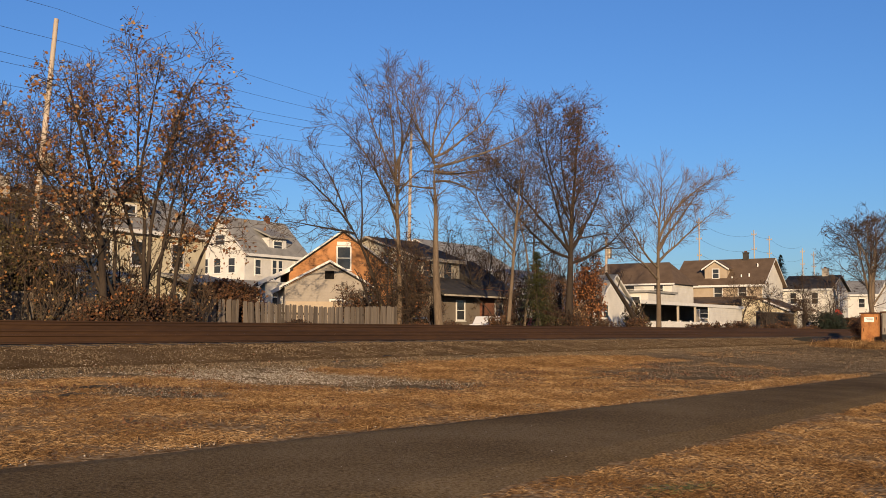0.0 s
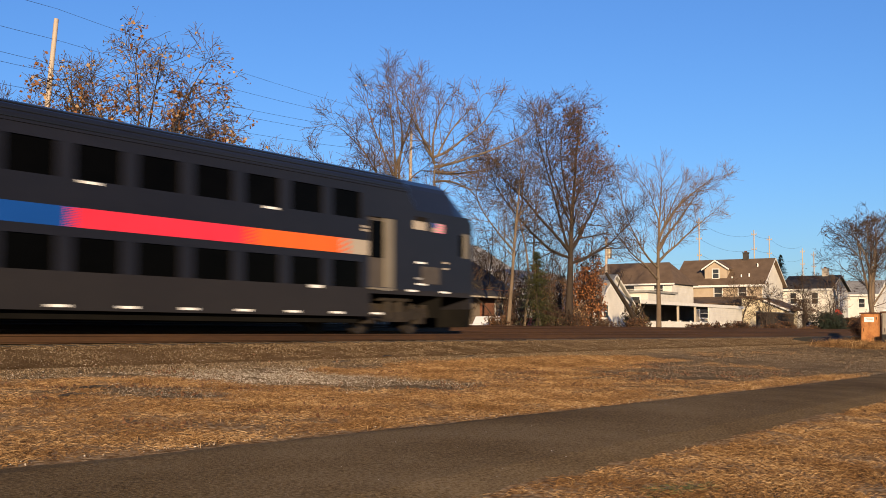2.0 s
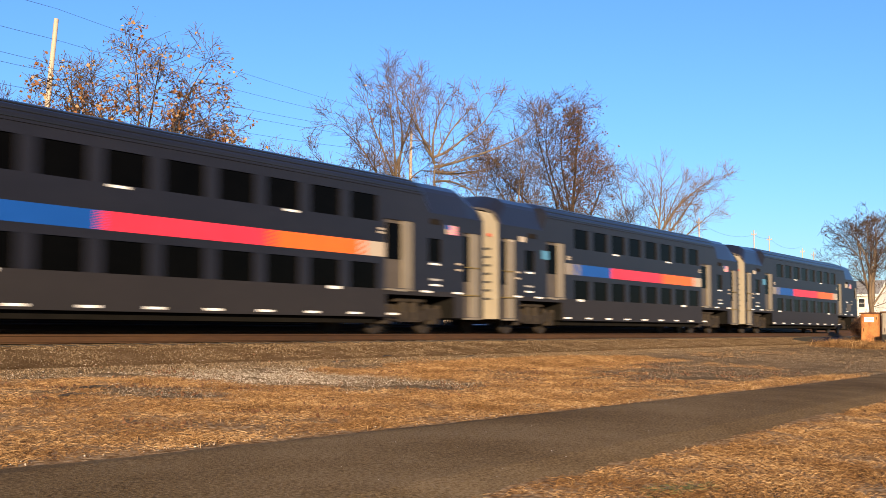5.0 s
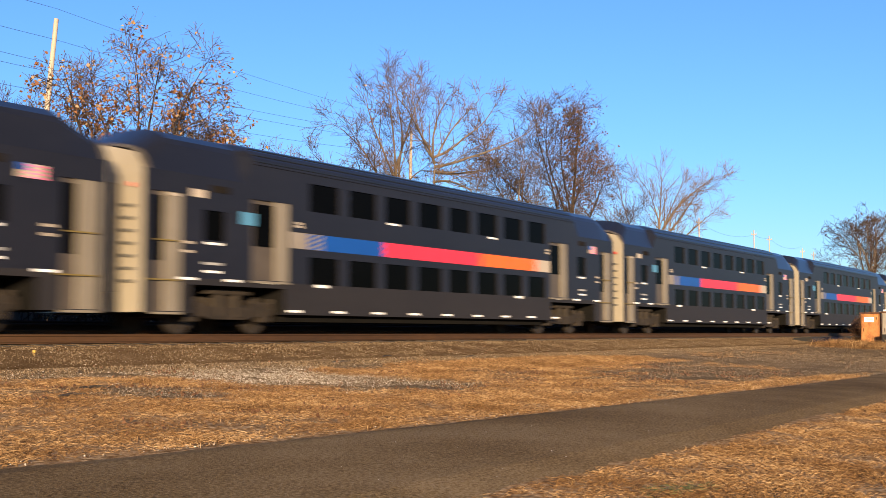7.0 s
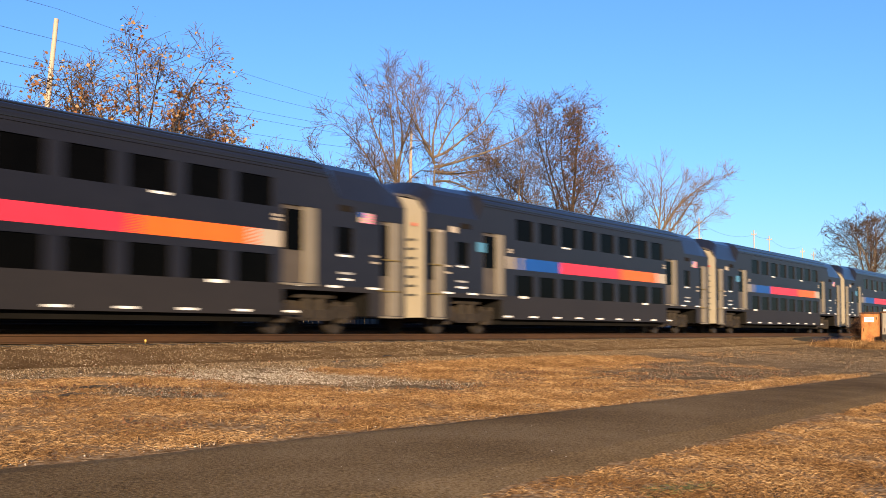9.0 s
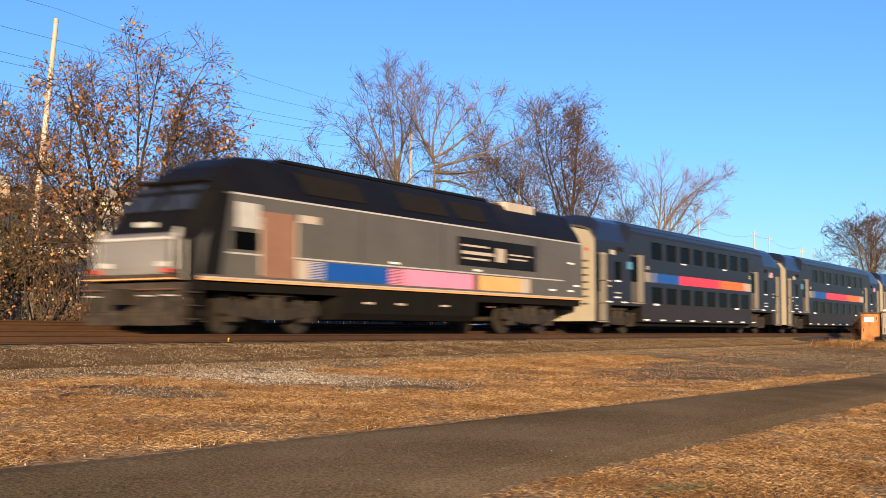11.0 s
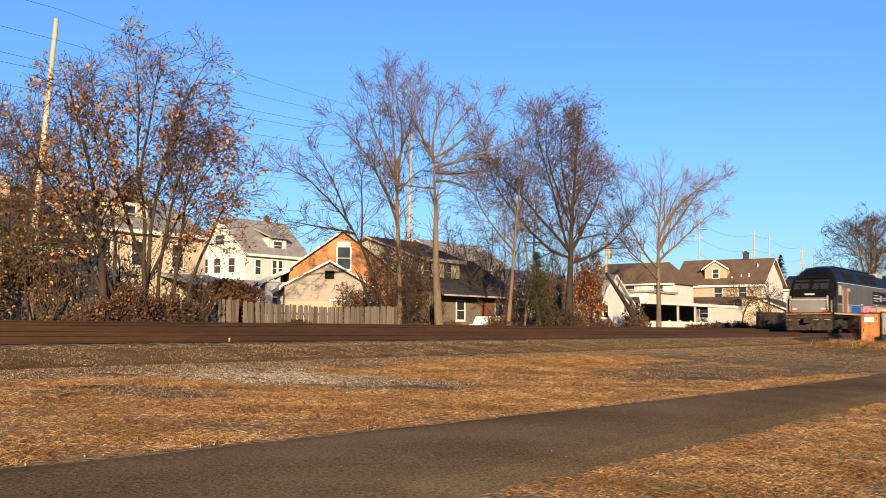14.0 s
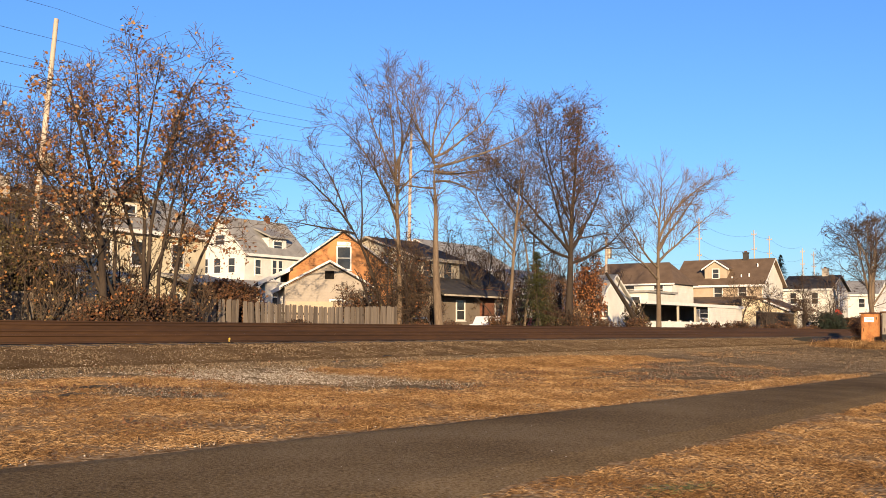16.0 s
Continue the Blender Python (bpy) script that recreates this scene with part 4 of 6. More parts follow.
# ---- trees and shrubs ----
class Twigs:
    """Collects tapering limbs as tubes, and leaves along the thin ones."""

    def __init__(self, seed):
        self.rng = random.Random(seed)
        self.lines, self.tips = [], []

    def limb(self, p, d, length, r, lvl, cfg):
        rng = self.rng
        n = max(3, int(length / cfg["step"]))
        pts, rad = [Vector(p)], [r]
        d = Vector(d).normalized()
        end = cfg["thin"]
        env = cfg["env"]
        for k in range(1, n + 1):
            w = cfg["wob"][min(lvl, len(cfg["wob"]) - 1)]
            d = (d + Vector((rng.gauss(0, w), rng.gauss(0, w), rng.gauss(0, w) + cfg["up"][min(lvl, len(cfg["up"]) - 1)]))).normalized()
            q = pts[-1] + d * (length / n)
            if not env(q) and (lvl or q.z > env.zc):
                break
            pts.append(q)
            rad.append(r + (end - r) * (k / n) ** .9)
        if len(pts) < 2:
            return
        self.sprout(pts, rad, lvl, cfg, cfg["kids"][lvl] if lvl < cfg["depth"] else 0, cfg["bare"][min(lvl, len(cfg["bare"]) - 1)])

    def guide(self, a, b, c, r, cfg, bare, sway=1.0):
        """A main limb that leaves a, bends by b and ends in c."""
        rng = self.rng
        run = (b - a).length + (c - b).length
        n = max(5, int(run / .4))
        b = b * 1.4 - (a + c) * .2
        off, drift = Vector((0, 0, 0)), Vector((0, 0, 0))
        pts, rad = [], []
        for k in range(n + 1):
            f = k / n
            pts.append(a * (1 - f) ** 2 + b * (2 * f * (1 - f)) + c * f * f + off)
            rad.append(r + (cfg["thin"] * 1.3 - r) * f ** .8)
            drift = drift * .6 + Vector((rng.gauss(0, .022), rng.gauss(0, .022), rng.gauss(0, .012)))
            off = off + drift * sway
        self.sprout(pts, rad, 0, cfg, max(3, int(run * cfg["dense"] * (1 - bare))), bare)

    def sprout(self, pts, rad, lvl, cfg, kids, k0):
        rng = self.rng
        self.lines.append((lvl, pts, rad))
        if lvl >= cfg["depth"]:
            self.tips += pts[1:]
            return
        for c in range(kids):
            f = k0 + (1 - k0) * (c + rng.random()) / kids
            i = min(len(pts) - 2, int(f * (len(pts) - 1)))
            a = pts[i].lerp(pts[i + 1], rng.random())
            base = (pts[i + 1] - pts[i]).normalized()
            side = base.orthogonal().normalized()
            side.rotate(Matrix.Rotation(rng.uniform(0, math.tau), 3, base))
            ang = radians(rng.gauss(*cfg["angle"]))
            dd = base * math.cos(ang) + side * math.sin(ang)
            ll = cfg["len"][lvl] * rng.uniform(.55, 1.15) * (1.2 - .75 * f if lvl == 0 and "dense" in cfg else 1.1 - .4 * f)
            self.limb(a, dd, ll, max(cfg["thin"], rad[i] * rng.uniform(.32, .52)), lvl + 1, cfg)

    def tubes(self, levels, sides):
        vs, fs = [], []
        for lvl, pts, rad in self.lines:
            if lvl not in levels:
                continue
            n = sides[min(lvl, len(sides) - 1)]
            if lvl >= 2 and len(pts) > 3:
                keep = sorted({*range(0, len(pts), 2), len(pts) - 1})
                pts, rad = [pts[k] for k in keep], [rad[k] for k in keep]
            b0 = len(vs)
            ax = (pts[-1] - pts[0]).normalized()
            s = ax.orthogonal().normalized()
            t = ax.cross(s)
            for p, r in zip(pts, rad):
                for i in range(n):
                    a = i * math.tau / n
                    v = p + (s * math.cos(a) + t * math.sin(a)) * r
                    vs.append((v.x, v.y, v.z))
            for k in range(len(pts) - 1):
                for i in range(n):
                    a, c = b0 + k * n + i, b0 + k * n + (i + 1) % n
                    fs.append((a, c, c + n, a + n))
            fs.append(tuple(b0 + (len(pts) - 1) * n + i for i in range(n)))
        return vs, fs


def leaf_mesh(pts, size, rng, droop=.04):
    """Small folded leaves, two triangles each."""
    vs, fs = [], []
    for p in pts:
        s = size * rng.uniform(.6, 1.3)
        a = Vector((rng.gauss(0, 1), rng.gauss(0, 1), rng.gauss(-.3, .7))).normalized() * s
        b = a.orthogonal().normalized()
        b.rotate(Matrix.Rotation(rng.uniform(0, math.tau), 3, a.normalized()))
        b *= s * .38
        q = Vector(p) + Vector((rng.gauss(0, droop), rng.gauss(0, droop), rng.gauss(-droop, droop)))
        k = len(vs)
        for v in (q, q + a * .5 + b, q + a, q + a * .5 - b + Vector((0, 0, s * .15))):
            vs.append((v.x, v.y, v.z))
        fs += [(k, k + 1, k + 2), (k, k + 2, k + 3)]
    return vs, fs


def ellipsoid(c, r, noisy=.18):
    def f(p):
        q = ((p.x - c[0]) / r[0], (p.y - c[1]) / r[1], (p.z - c[2]) / r[2])
        return q[0] * q[0] + q[1] * q[1] + q[2] * q[2] < 1 + noisy * noise.noise((p.x * .6, p.y * .6, p.z * .6)) * 3
    f.zc = c[2]
    return f


BASE = dict(step=.45, thin=.009, wob=(.07, .065, .07, .08, .09), up=(.012, .035, .03, .02, .01), kids=(9, 7, 5, 3), bare=(.3, .2, .15, .1), len=(4.2, 2.1, 1.1, .6), angle=(42, 12), depth=4)


def open_air(p):
    return p.z > .3


open_air.zc = 0.0


def guided_tree(label, y, limbs, r, seed, bark="bark_grey", twig="twig", leaves=(), dense=1.6, **over):
    """limbs: (x, z) where each main limb leaves, bends and ends, the trunk first; y of the trunk."""
    cfg = dict(BASE, env=open_air, depth=3, thin=.0075, dense=dense, bare=(.3, .12, .1, .1), **over)
    cfg["wob"] = (.05, .06, .08, .1)
    t = Twigs(seed)
    for k, (p, q, e) in enumerate(limbs):
        span = abs(e[0] - p[0]) + .3 * (e[1] - p[1])
        a = Vector((p[0], y + t.rng.uniform(-.1, .1), p[1]))
        if p[1] > 0 and t.lines:
            a = min((v for lv, pts, _ in t.lines if lv == 0 for v in pts[:-1]), key=lambda v: (v - a).length).copy()
        dy = t.rng.gauss(0, .15) * span
        c = Vector((e[0], y + dy, e[1] - .1 * max(0.0, e[1] - 4)))
        b = Vector((q[0], y + dy * .35, q[1]))
        run = (c - a).length
        t.guide(a, b, c, r if k == 0 else min(r * .6, .008 * run + .022), cfg, .42 if p[1] < 0 else .12, .3 if k == 0 else 1.0)
    return finish_tree(t, thing("tree", label, "tree"), seed, bark, twig, leaves)


def tree_of(label, stems, env, seed, bark="bark_grey", twig="twig", leaves=(), name="tree", category="tree", group="", **over):
    """stems: (base, direction, length, radius). leaves: (material, share of tips, size, where(p))."""
    cfg = dict(BASE, env=env, **over)
    t = Twigs(seed)
    for p, d, ln_, r in stems:
        if p[2] > 0:
            # a limb springs from the nearest stem already grown
            held = [q for lv, pts, _ in t.lines if lv == 0 for q in pts]
            p = min(held, key=lambda q: (q - Vector(p)).length)
        t.limb(p, d, ln_, r, 0, cfg)
    return finish_tree(t, thing(name, label, category, group=group), seed, bark, twig, leaves)


def finish_tree(t, tr, seed, bark, twig, leaves):
    raw("trunk", *t.tubes((0, 1), (9, 6)), M[bark], tr)
    for p in tr.children[0].data.polygons:
        p.use_smooth = True
    raw("crown", *t.tubes((2, 3, 4), (5, 5, 3, 3, 3)), M[twig], tr)
    for mt, share, size, where in leaves:
        rng = random.Random(seed + 7)
        pts = []
        for p in t.tips:
            k = share * (where(p) if where else 1)
            while k > 0:
                if rng.random() < k:
                    pts.append(p)
                k -= 1
        if pts:
            raw("leaves", *leaf_mesh(pts, size, rng, size * .8), M[mt], tr)
    return tr


def clump(s, a, seed=0):
    return lambda p: max(0, min(1.4, .5 + a * noise.noise((p.x * s + seed, p.y * s, p.z * s))))


guided_tree("multi-stemmed tree with sparse orange autumn leaves", 30.2, [((28.0, -0.55), (27.6, 3.5), (24.8, 8.3)), ((28.0, 1.3), (26.9, 3.8), (26.6, 9.0)), ((29.8, -0.55), (29.8, 5.0), (29.0, 10.4)), ((30.2, -0.55), (29.7, 5.0), (32.0, 10.1)),
             ((31.2, -0.55), (32.0, 4.3), (34.0, 8.9)), ((31.9, -0.55), (33.4, 4.6), (35.8, 6.3)), ((29.5, -0.55), (27.3, 3.1), (24.2, 6.9)), ((29.8, 2.1), (28.6, 5.5), (27.8, 9.0)),
             ((29.9, 3.7), (31.0, 7.0), (33.5, 8.2)), ((28.9, -0.55), (31.1, 3.4), (34.3, 7.4)), ((27.8, 2.8), (26.3, 4.7), (24.0, 5.6)), ((29.9, 5.1), (30.1, 8.0), (30.1, 10.2)),
             ((29.0, -0.55), (28.0, 2.2), (25.2, 4.6)), ((30.9, -0.55), (31.8, 2.4), (34.6, 5.0)), ((28.4, -0.55), (28.6, 4.2), (27.0, 8.0)), ((30.5, -0.55), (31.0, 4.0), (32.6, 8.4))],
            0.19, 11, "bark_dark", "twig", [("leaf_orange", .46, .14, clump(.5, 2.2)), ("leaf_tan", .3, .125, clump(.6, 2, 5)), ("leaf_rust", .14, .12, clump(.7, 1.8, 9))], dense=2.8, kids=(0, 6, 4), len=(2.2, 1.1, .55), angle=(46, 14), up=(0, .02, -.02, -.04))
guided_tree("slender bare tree with vine-wrapped lower trunk", 33.5, [((50.6, -0.55), (50.6, 5.4), (49.0, 13.9)), ((50.4, 5.4), (48.2, 8.8), (44.9, 10.6)), ((50.2, 7.1), (51.7, 10.8), (51.0, 14.3)), ((50.1, 7.9), (48.2, 10.2), (47.4, 12.6)),
             ((50.1, 8.2), (52.3, 11.7), (53.5, 14.3)), ((50.3, 6.8), (52.6, 8.5), (55.4, 9.3)), ((50.4, 6.3), (48.0, 7.1), (45.6, 9.0))],
            0.2, 21, "bark_grey", "twig_pale", [("leaf_orange", .035, .12, lambda p: 1.0 if p.z > 9 else .2)], dense=2.2, kids=(0, 6, 4), len=(1.9, 1.1, .6), angle=(38, 10), up=(0, .05, .04, .02))
guided_tree("tall bare tree with straight pale trunk and forked crown", 31, [((50.5, -0.55), (50.2, 5.8), (50.6, 9.2)), ((50.5, 8.8), (48.4, 10.2), (44.6, 12.1)), ((50.5, 9.0), (50.2, 11.2), (52.5, 13.4)), ((50.5, 8.5), (53.5, 10.2), (55.8, 13.6)),
             ((50.6, 8.1), (54.7, 8.3), (59.5, 10.3)), ((50.5, 8.9), (51.8, 10.6), (53.8, 13.4)), ((50.5, 8.5), (48.9, 9.8), (48.7, 13.6)), ((50.5, 7.5), (53.5, 7.9), (56.6, 6.7)),
             ((50.5, 7.3), (48.1, 7.0), (46.7, 7.7)), ((50.5, 8.4), (55.3, 9.6), (56.9, 12.1))],
            0.26, 31, "bark_grey", "twig_pale", (), dense=2.1, kids=(0, 6, 3), len=(1.9, 1.1, .6), angle=(38, 10), up=(0, .06, .05, .03))
guided_tree("small bare tree leaning toward the fence", 34.0, [((50.7, -0.55), (49.0, 3.4), (46.7, 6.1)), ((47.5, 5.2), (45.2, 6.9), (42.9, 8.1)), ((46.9, 5.9), (45.9, 7.8), (45.0, 9.1)), ((47.7, 4.9), (44.6, 5.0), (42.5, 5.2)),
             ((48.2, 4.4), (48.2, 7.2), (46.9, 9.0))],
            0.15, 41, "bark_dark", "twig_pale", (), dense=2.6, kids=(0, 6, 4), len=(1.8, 1.0, .5), angle=(40, 12), up=(0, .05, .04, .02))
guided_tree("broad bare tree with clinging brown leaves", 31, [((65.1, -0.55), (65.2, 5.7), (66.0, 14.6)), ((65.1, 4.7), (63.1, 8.6), (59.6, 13.5)), ((65.0, 4.4), (59.1, 5.9), (57.6, 12.3)), ((65.2, 5.7), (67.4, 10.8), (68.8, 14.5)),
             ((65.2, 5.0), (70.3, 7.5), (77.1, 12.2)), ((65.1, 6.4), (61.6, 10.0), (62.2, 14.1)), ((65.2, 7.8), (68.7, 10.2), (70.2, 12.6)), ((65.0, 5.0), (59.8, 7.9), (55.9, 9.6)),
             ((65.1, 4.0), (71.6, 5.8), (75.5, 8.7)), ((65.2, 7.1), (64.2, 10.7), (65.1, 14.4))],
            0.3, 51, "bark_dark", "twig", [("leaf_brown", .5, .13, lambda p: max(0, min(1.6, 1.45 - .25 * math.hypot(p.x - 67.0, p.z - 10.4)))), ("leaf_tan", .05, .1, None)], dense=3.0, kids=(0, 7, 4), len=(2.1, 1.2, .65), angle=(42, 12), up=(0, .03, .02, .01))
guided_tree("thin bare tree with arching twigs", 31.5, [((58.5, -0.55), (58.7, 5.0), (59.1, 12.0)), ((58.5, 4.7), (55.6, 6.3), (54.7, 8.9)), ((60.4, -0.55), (61.9, 6.2), (56.5, 10.8)), ((62.9, -0.55), (62.2, 5.2), (64.9, 9.8)),
             ((58.6, 5.9), (60.8, 8.4), (61.6, 11.7))],
            0.15, 61, "bark_grey", "twig_pale", [("leaf_tan", .05, .11, None)], dense=3.0, kids=(0, 6, 4), len=(2.3, 1.2, .6), angle=(44, 12), up=(0, .04, .0, -.03))
guided_tree("young bare tree with upswept branches", 31, [((79.9, -0.55), (80.1, 5.9), (81.0, 12.3)), ((80.0, 5.9), (80.2, 9.5), (77.6, 11.8)), ((80.2, 6.3), (81.8, 9.3), (84.2, 12.2)), ((80.2, 6.5), (83.5, 9.9), (89.8, 13.1)),
             ((80.1, 5.9), (85.9, 9.2), (92.0, 12.5)), ((80.0, 4.7), (75.9, 6.5), (74.1, 11.4)), ((80.1, 5.1), (84.6, 7.0), (90.4, 10.5)), ((80.0, 3.6), (75.4, 5.7), (72.1, 8.0))],
            0.22, 71, "bark_grey", "twig_pale", (), dense=2.0, kids=(0, 6, 3), len=(2.4, 1.3, .7), angle=(28, 8), up=(0, .06, .05, .03))
tree_of("wide spreading bare tree at the far bend", [((145, 30, -.5), (.0, 0, 1), 12.4, .4), ((145, 30, 2.5), (-.5, 0, 1), 11.4, .25), ((145, 30, 3.0), (.5, 0, 1), 11.2, .24), ((145, 30, 3.6), (-.9, .1, .9), 10.0, .2), ((145, 30, 3.6), (.9, .1, .9), 10.0, .2)],
        ellipsoid((145, 30, 7.6), (17.5, 7, 6.2), .25), 81, "bark_grey", "twig", [("leaf_brown", .08, .2, None)], step=.8, thin=.016, kids=(8, 6, 5, 2), len=(6.2, 3.2, 1.7, 1.0), bare=(.25, .15, .1, .1))
tree_of("dark bare tree behind the pole", [((43, 52, -.5), (-.05, 0, 1), 11.5, .22), ((42.8, 52, 2), (-.4, 0, 1), 9, .15), ((42.8, 52, 3), (.3, 0, 1), 8, .12)], ellipsoid((42, 52, 8), (5, 4, 5), .2), 91, "bark_dark", "twig", (), kids=(10, 6, 4, 2), step=.6, thin=.01)
for i, (x, y, h, r) in enumerate(((112, 33, 4.4, 3.2), (126, 33, 5.5, 4.2), (118.5, 31, 3.4, 2.6), (134, 32, 6.5, 5.0), (121, 38, 5.4, 4.0))):
    tree_of("bare brown tree before the far houses", [((x, y, -.5), (rng_, 0, 1), h * 1.0, .1) for rng_ in (-.35, .05, .4)], ellipsoid((x, y, h * .55), (r, r * .8, h * .6), .25), 100 + i, "bark_dark", "twig",
            [("leaf_brown", .05, .13, None)], group="far bare trees", step=.5, thin=.011, kids=(6, 5, 4, 2), bare=(.2, .15, .1, .1), len=(2.0, 1.2, .7, .4))


def shrub_of(label, x, y, w, h, seed, leaves, stems=9, z0=-.5, name="shrub", group="trackside shrubs", bark="bark_dark", twig="twig", thick=.03, lean=.3, **over):
    rng = random.Random(seed)
    st = [((x + rng.uniform(-w, w) * .5, y + rng.uniform(-.5, .5), z0), (rng.gauss(0, lean), rng.gauss(0, lean * .67), 1), h * rng.uniform(.6, 1.05), thick) for _ in range(stems)]
    cfg = dict(depth=3, kids=(7, 5, 3), bare=(.1, .1, .1), len=(h * .45, h * .25, .4), step=.3, angle=(44, 16))
    cfg.update(over)
    return tree_of(label, st, ellipsoid((x, y, z0 + h * .5), (w, max(.9, w * .6), h * .56), .3), seed, bark, twig, leaves, name, "shrub", group, **cfg)


brown = [("leaf_brown", 1.2, .09, None)]
mixed = [("leaf_brown", .9, .1, clump(.9, 2.2)), ("leaf_tan", .5, .1, clump(.9, 2, 3)), ("leaf_rust", .4, .1, clump(.9, 2, 6))]
for i, (x, y, w, h) in enumerate(((24.2, 31.3, 1.4, 3.6), (26.2, 31.4, 1.3, 4.4), (27.8, 31.0, 1.6, 4.2), (29.6, 31.3, 1.5, 4.8), (31.2, 31.2, 1.6, 4.4), (33.2, 31.3, 1.3, 3.4))):
    shrub_of("thin sapling thicket with scattered tan leaves", x, y, w, h, 290 + i, [("leaf_tan", .3, .12, clump(.6, 2)), ("leaf_orange", .16, .12, clump(.7, 2, 7)), ("leaf_olive", .25, .11, clump(.7, 2, 4))], 7, thick=.03, kids=(6, 4, 2))
# shrubs along the plank fence and at the foot of the trees
for i, (x, y, w, h, lv) in enumerate(((27.4, 30.0, 1.1, 1.6, mixed), (29.0, 30.1, 1.3, 2.3, mixed), (30.8, 30.2, 1.3, 1.8, mixed), (32.0, 31.0, 1.0, 1.3, brown),
                                      (40.1, 31.4, .5, 1.0, brown), (50.0, 31.6, .9, .9, brown), (53.0, 32, 1.4, 1.1, brown), (55.6, 32.4, 1.2, .8, brown),
                                      (58.4, 32, 1.3, 1.5, brown), (64.2, 31.8, 1.2, 2.2, brown), (67.6, 31.6, 1.4, 2.2, mixed), (78.2, 31.8, 1.2, 1.5, brown))):
    shrub_of("tangled leafless shrub with dead brown leaves", x, y, w, h, 200 + i, lv)
for i, (x, y, w, h) in enumerate(((52.8, 33, .4, 3.0), (62.6, 33.4, 1.1, 4.2), (64.0, 30.6, 1.0, 1.8), (66.4, 33, 1.3, 4.2), (68.6, 33.2, 1.2, 3.4), (69.6, 30.8, 1.0, 1.4))):
    shrub_of("brown tangle of bare brush under the trees", x, y, w, h, 300 + i, [("leaf_brown", .45, .1, None)], 8, kids=(6, 4, 3))
for i, x in enumerate((85, 90, 96, 101, 106, 111, 116, 121, 127, 134)):
    shrub_of("low brown scrub along the far track", x, 30.2 + .5 * (i % 2), 3.2, 1.05 + .2 * (i % 3), 230 + i, [("leaf_brown", .8, .13, None)], step=.4, thin=.012)
for i, (x, y, w, h) in enumerate(((63.5, 40.5, 3.2, 7.6), (71, 41.5, 4.0, 9.6), (79, 42.5, 4.4, 10.6), (87, 43, 4.6, 10.2), (97, 43.5, 4.6, 8.4))):
    shrub_of("fine bare branches of young trees in the yards", x, y, w, h, 360 + i, [("leaf_tan", .04, .12, None)], 9, group="bare yard trees", thick=.055, twig="twig_pale", kids=(9, 5, 4), len=(h * .3, h * .16, .7), step=.45, thin=.009)
shrub_of("ivy and vine mass choking the tree trunk", 50.7, 33.6, 2.3, 7.4, 260, [("leaf_brown", .5, .11, clump(.8, 2.4)), ("leaf_rust", .14, .1, clump(.9, 2, 4)), ("leaf_olive", .06, .1, None)], 15, lean=.16, thick=.045, name="vine_mass", group="", depth=3, kids=(10, 5, 3), len=(1.7, 1.1, .7), up=(0, -.04, -.16, -.2), wob=(.09, .16, .16, .16), angle=(60, 20))
shrub_of("heap of cut brown brush behind the fence", 38.6, 34, 2.2, 2.6, 262, [("leaf_brown", 2.4, .12, None)], 26, name="brush_heap", group="")
shrub_of("bare pinkish lilac bush by the white house", 49.5, 52, 2.2, 4.6, 263, (), 14, group="", twig="twig_pale")
shrub_of("tall thin shrub with olive brown leaves", 30.2, 36.2, 2.4, 6.4, 264, [("leaf_olive", 1.5, .13, None), ("leaf_brown", .4, .12, None)], 10, group="")
shrub_of("leafy olive brown shrub near the fence", 27.6, 35.0, 2.6, 4.0, 265, [("leaf_olive", 1.3, .13, None)], 10, group="")
shrub_of("bramble arching over the garage wall", 51.3, 36.5, 2.4, 3.2, 266, [("leaf_brown", .5, .12, None)], 10, group="", angle=(60, 20))
shrub_of("small tree holding rust red leaves", 70.9, 32.2, 1.5, 6.3, 267, [("leaf_rust", 2.6, .15, None), ("leaf_brown", .9, .14, clump(.9, 2))], 8, group="", thick=.06)
shrub_of("dark red brown bush beside the cabinets", 77.5, 16.4, 1.9, 1.7, 268, brown, 12, z0=-.6, group="")
# wide dark bush added in place of the train's shadow on the brush
shrub_of("dark evergreen bush standing in for train shadow behind the track", 124, 29.6, 5.5, 2.4, 269, [("needle_dark", 3.0, .16, None)], 18, group="")
shrub_of("leaning broken branches by the white shed", 80.6, 33.2, 1.8, 2.4, 270, [("leaf_olive", .5, .12, None), ("leaf_brown", .3, .12, None)], 8, group="", thick=.07)


def conifer(label, x, y, h, r, mt, seed):
    rng = random.Random(seed)
    tr = thing("evergreen_tree", label, "tree")
    bm = bmesh.new()
    add_cyl(bm, (x, y, -.6), (x, y, h * .92), .12, .02, 8)
    part("trunk", bm, M["bark_dark"], tr)
    vs, fs = [], []
    for k in range(int(300 * h / 5)):
        f = rng.random() ** .8
        z = -.3 + f * (h + .2)
        a = rng.uniform(0, math.tau)
        reach = r * (1 - f) ** .75 * rng.uniform(.55, 1.1) + .12
        for j in range(14):
            q = reach * (j + 1) / 14
            px, py, pz = x + math.cos(a) * q, y + math.sin(a) * q, z - q * .18 + rng.gauss(0, .03)
            for _ in range(3):
                b, c, s = len(vs), rng.uniform(0, math.tau), rng.uniform(.1, .24)
                dx, dy, dz = math.cos(c) * s, math.sin(c) * s, rng.uniform(-.1, .14)
                vs += [(px - dy * .09, py + dx * .09, pz), (px + dy * .09, py - dx * .09, pz), (px + dx, py + dy, pz + dz)]
                fs.append((b, b + 1, b + 2))
    raw("needles", vs, fs, M[mt], tr)


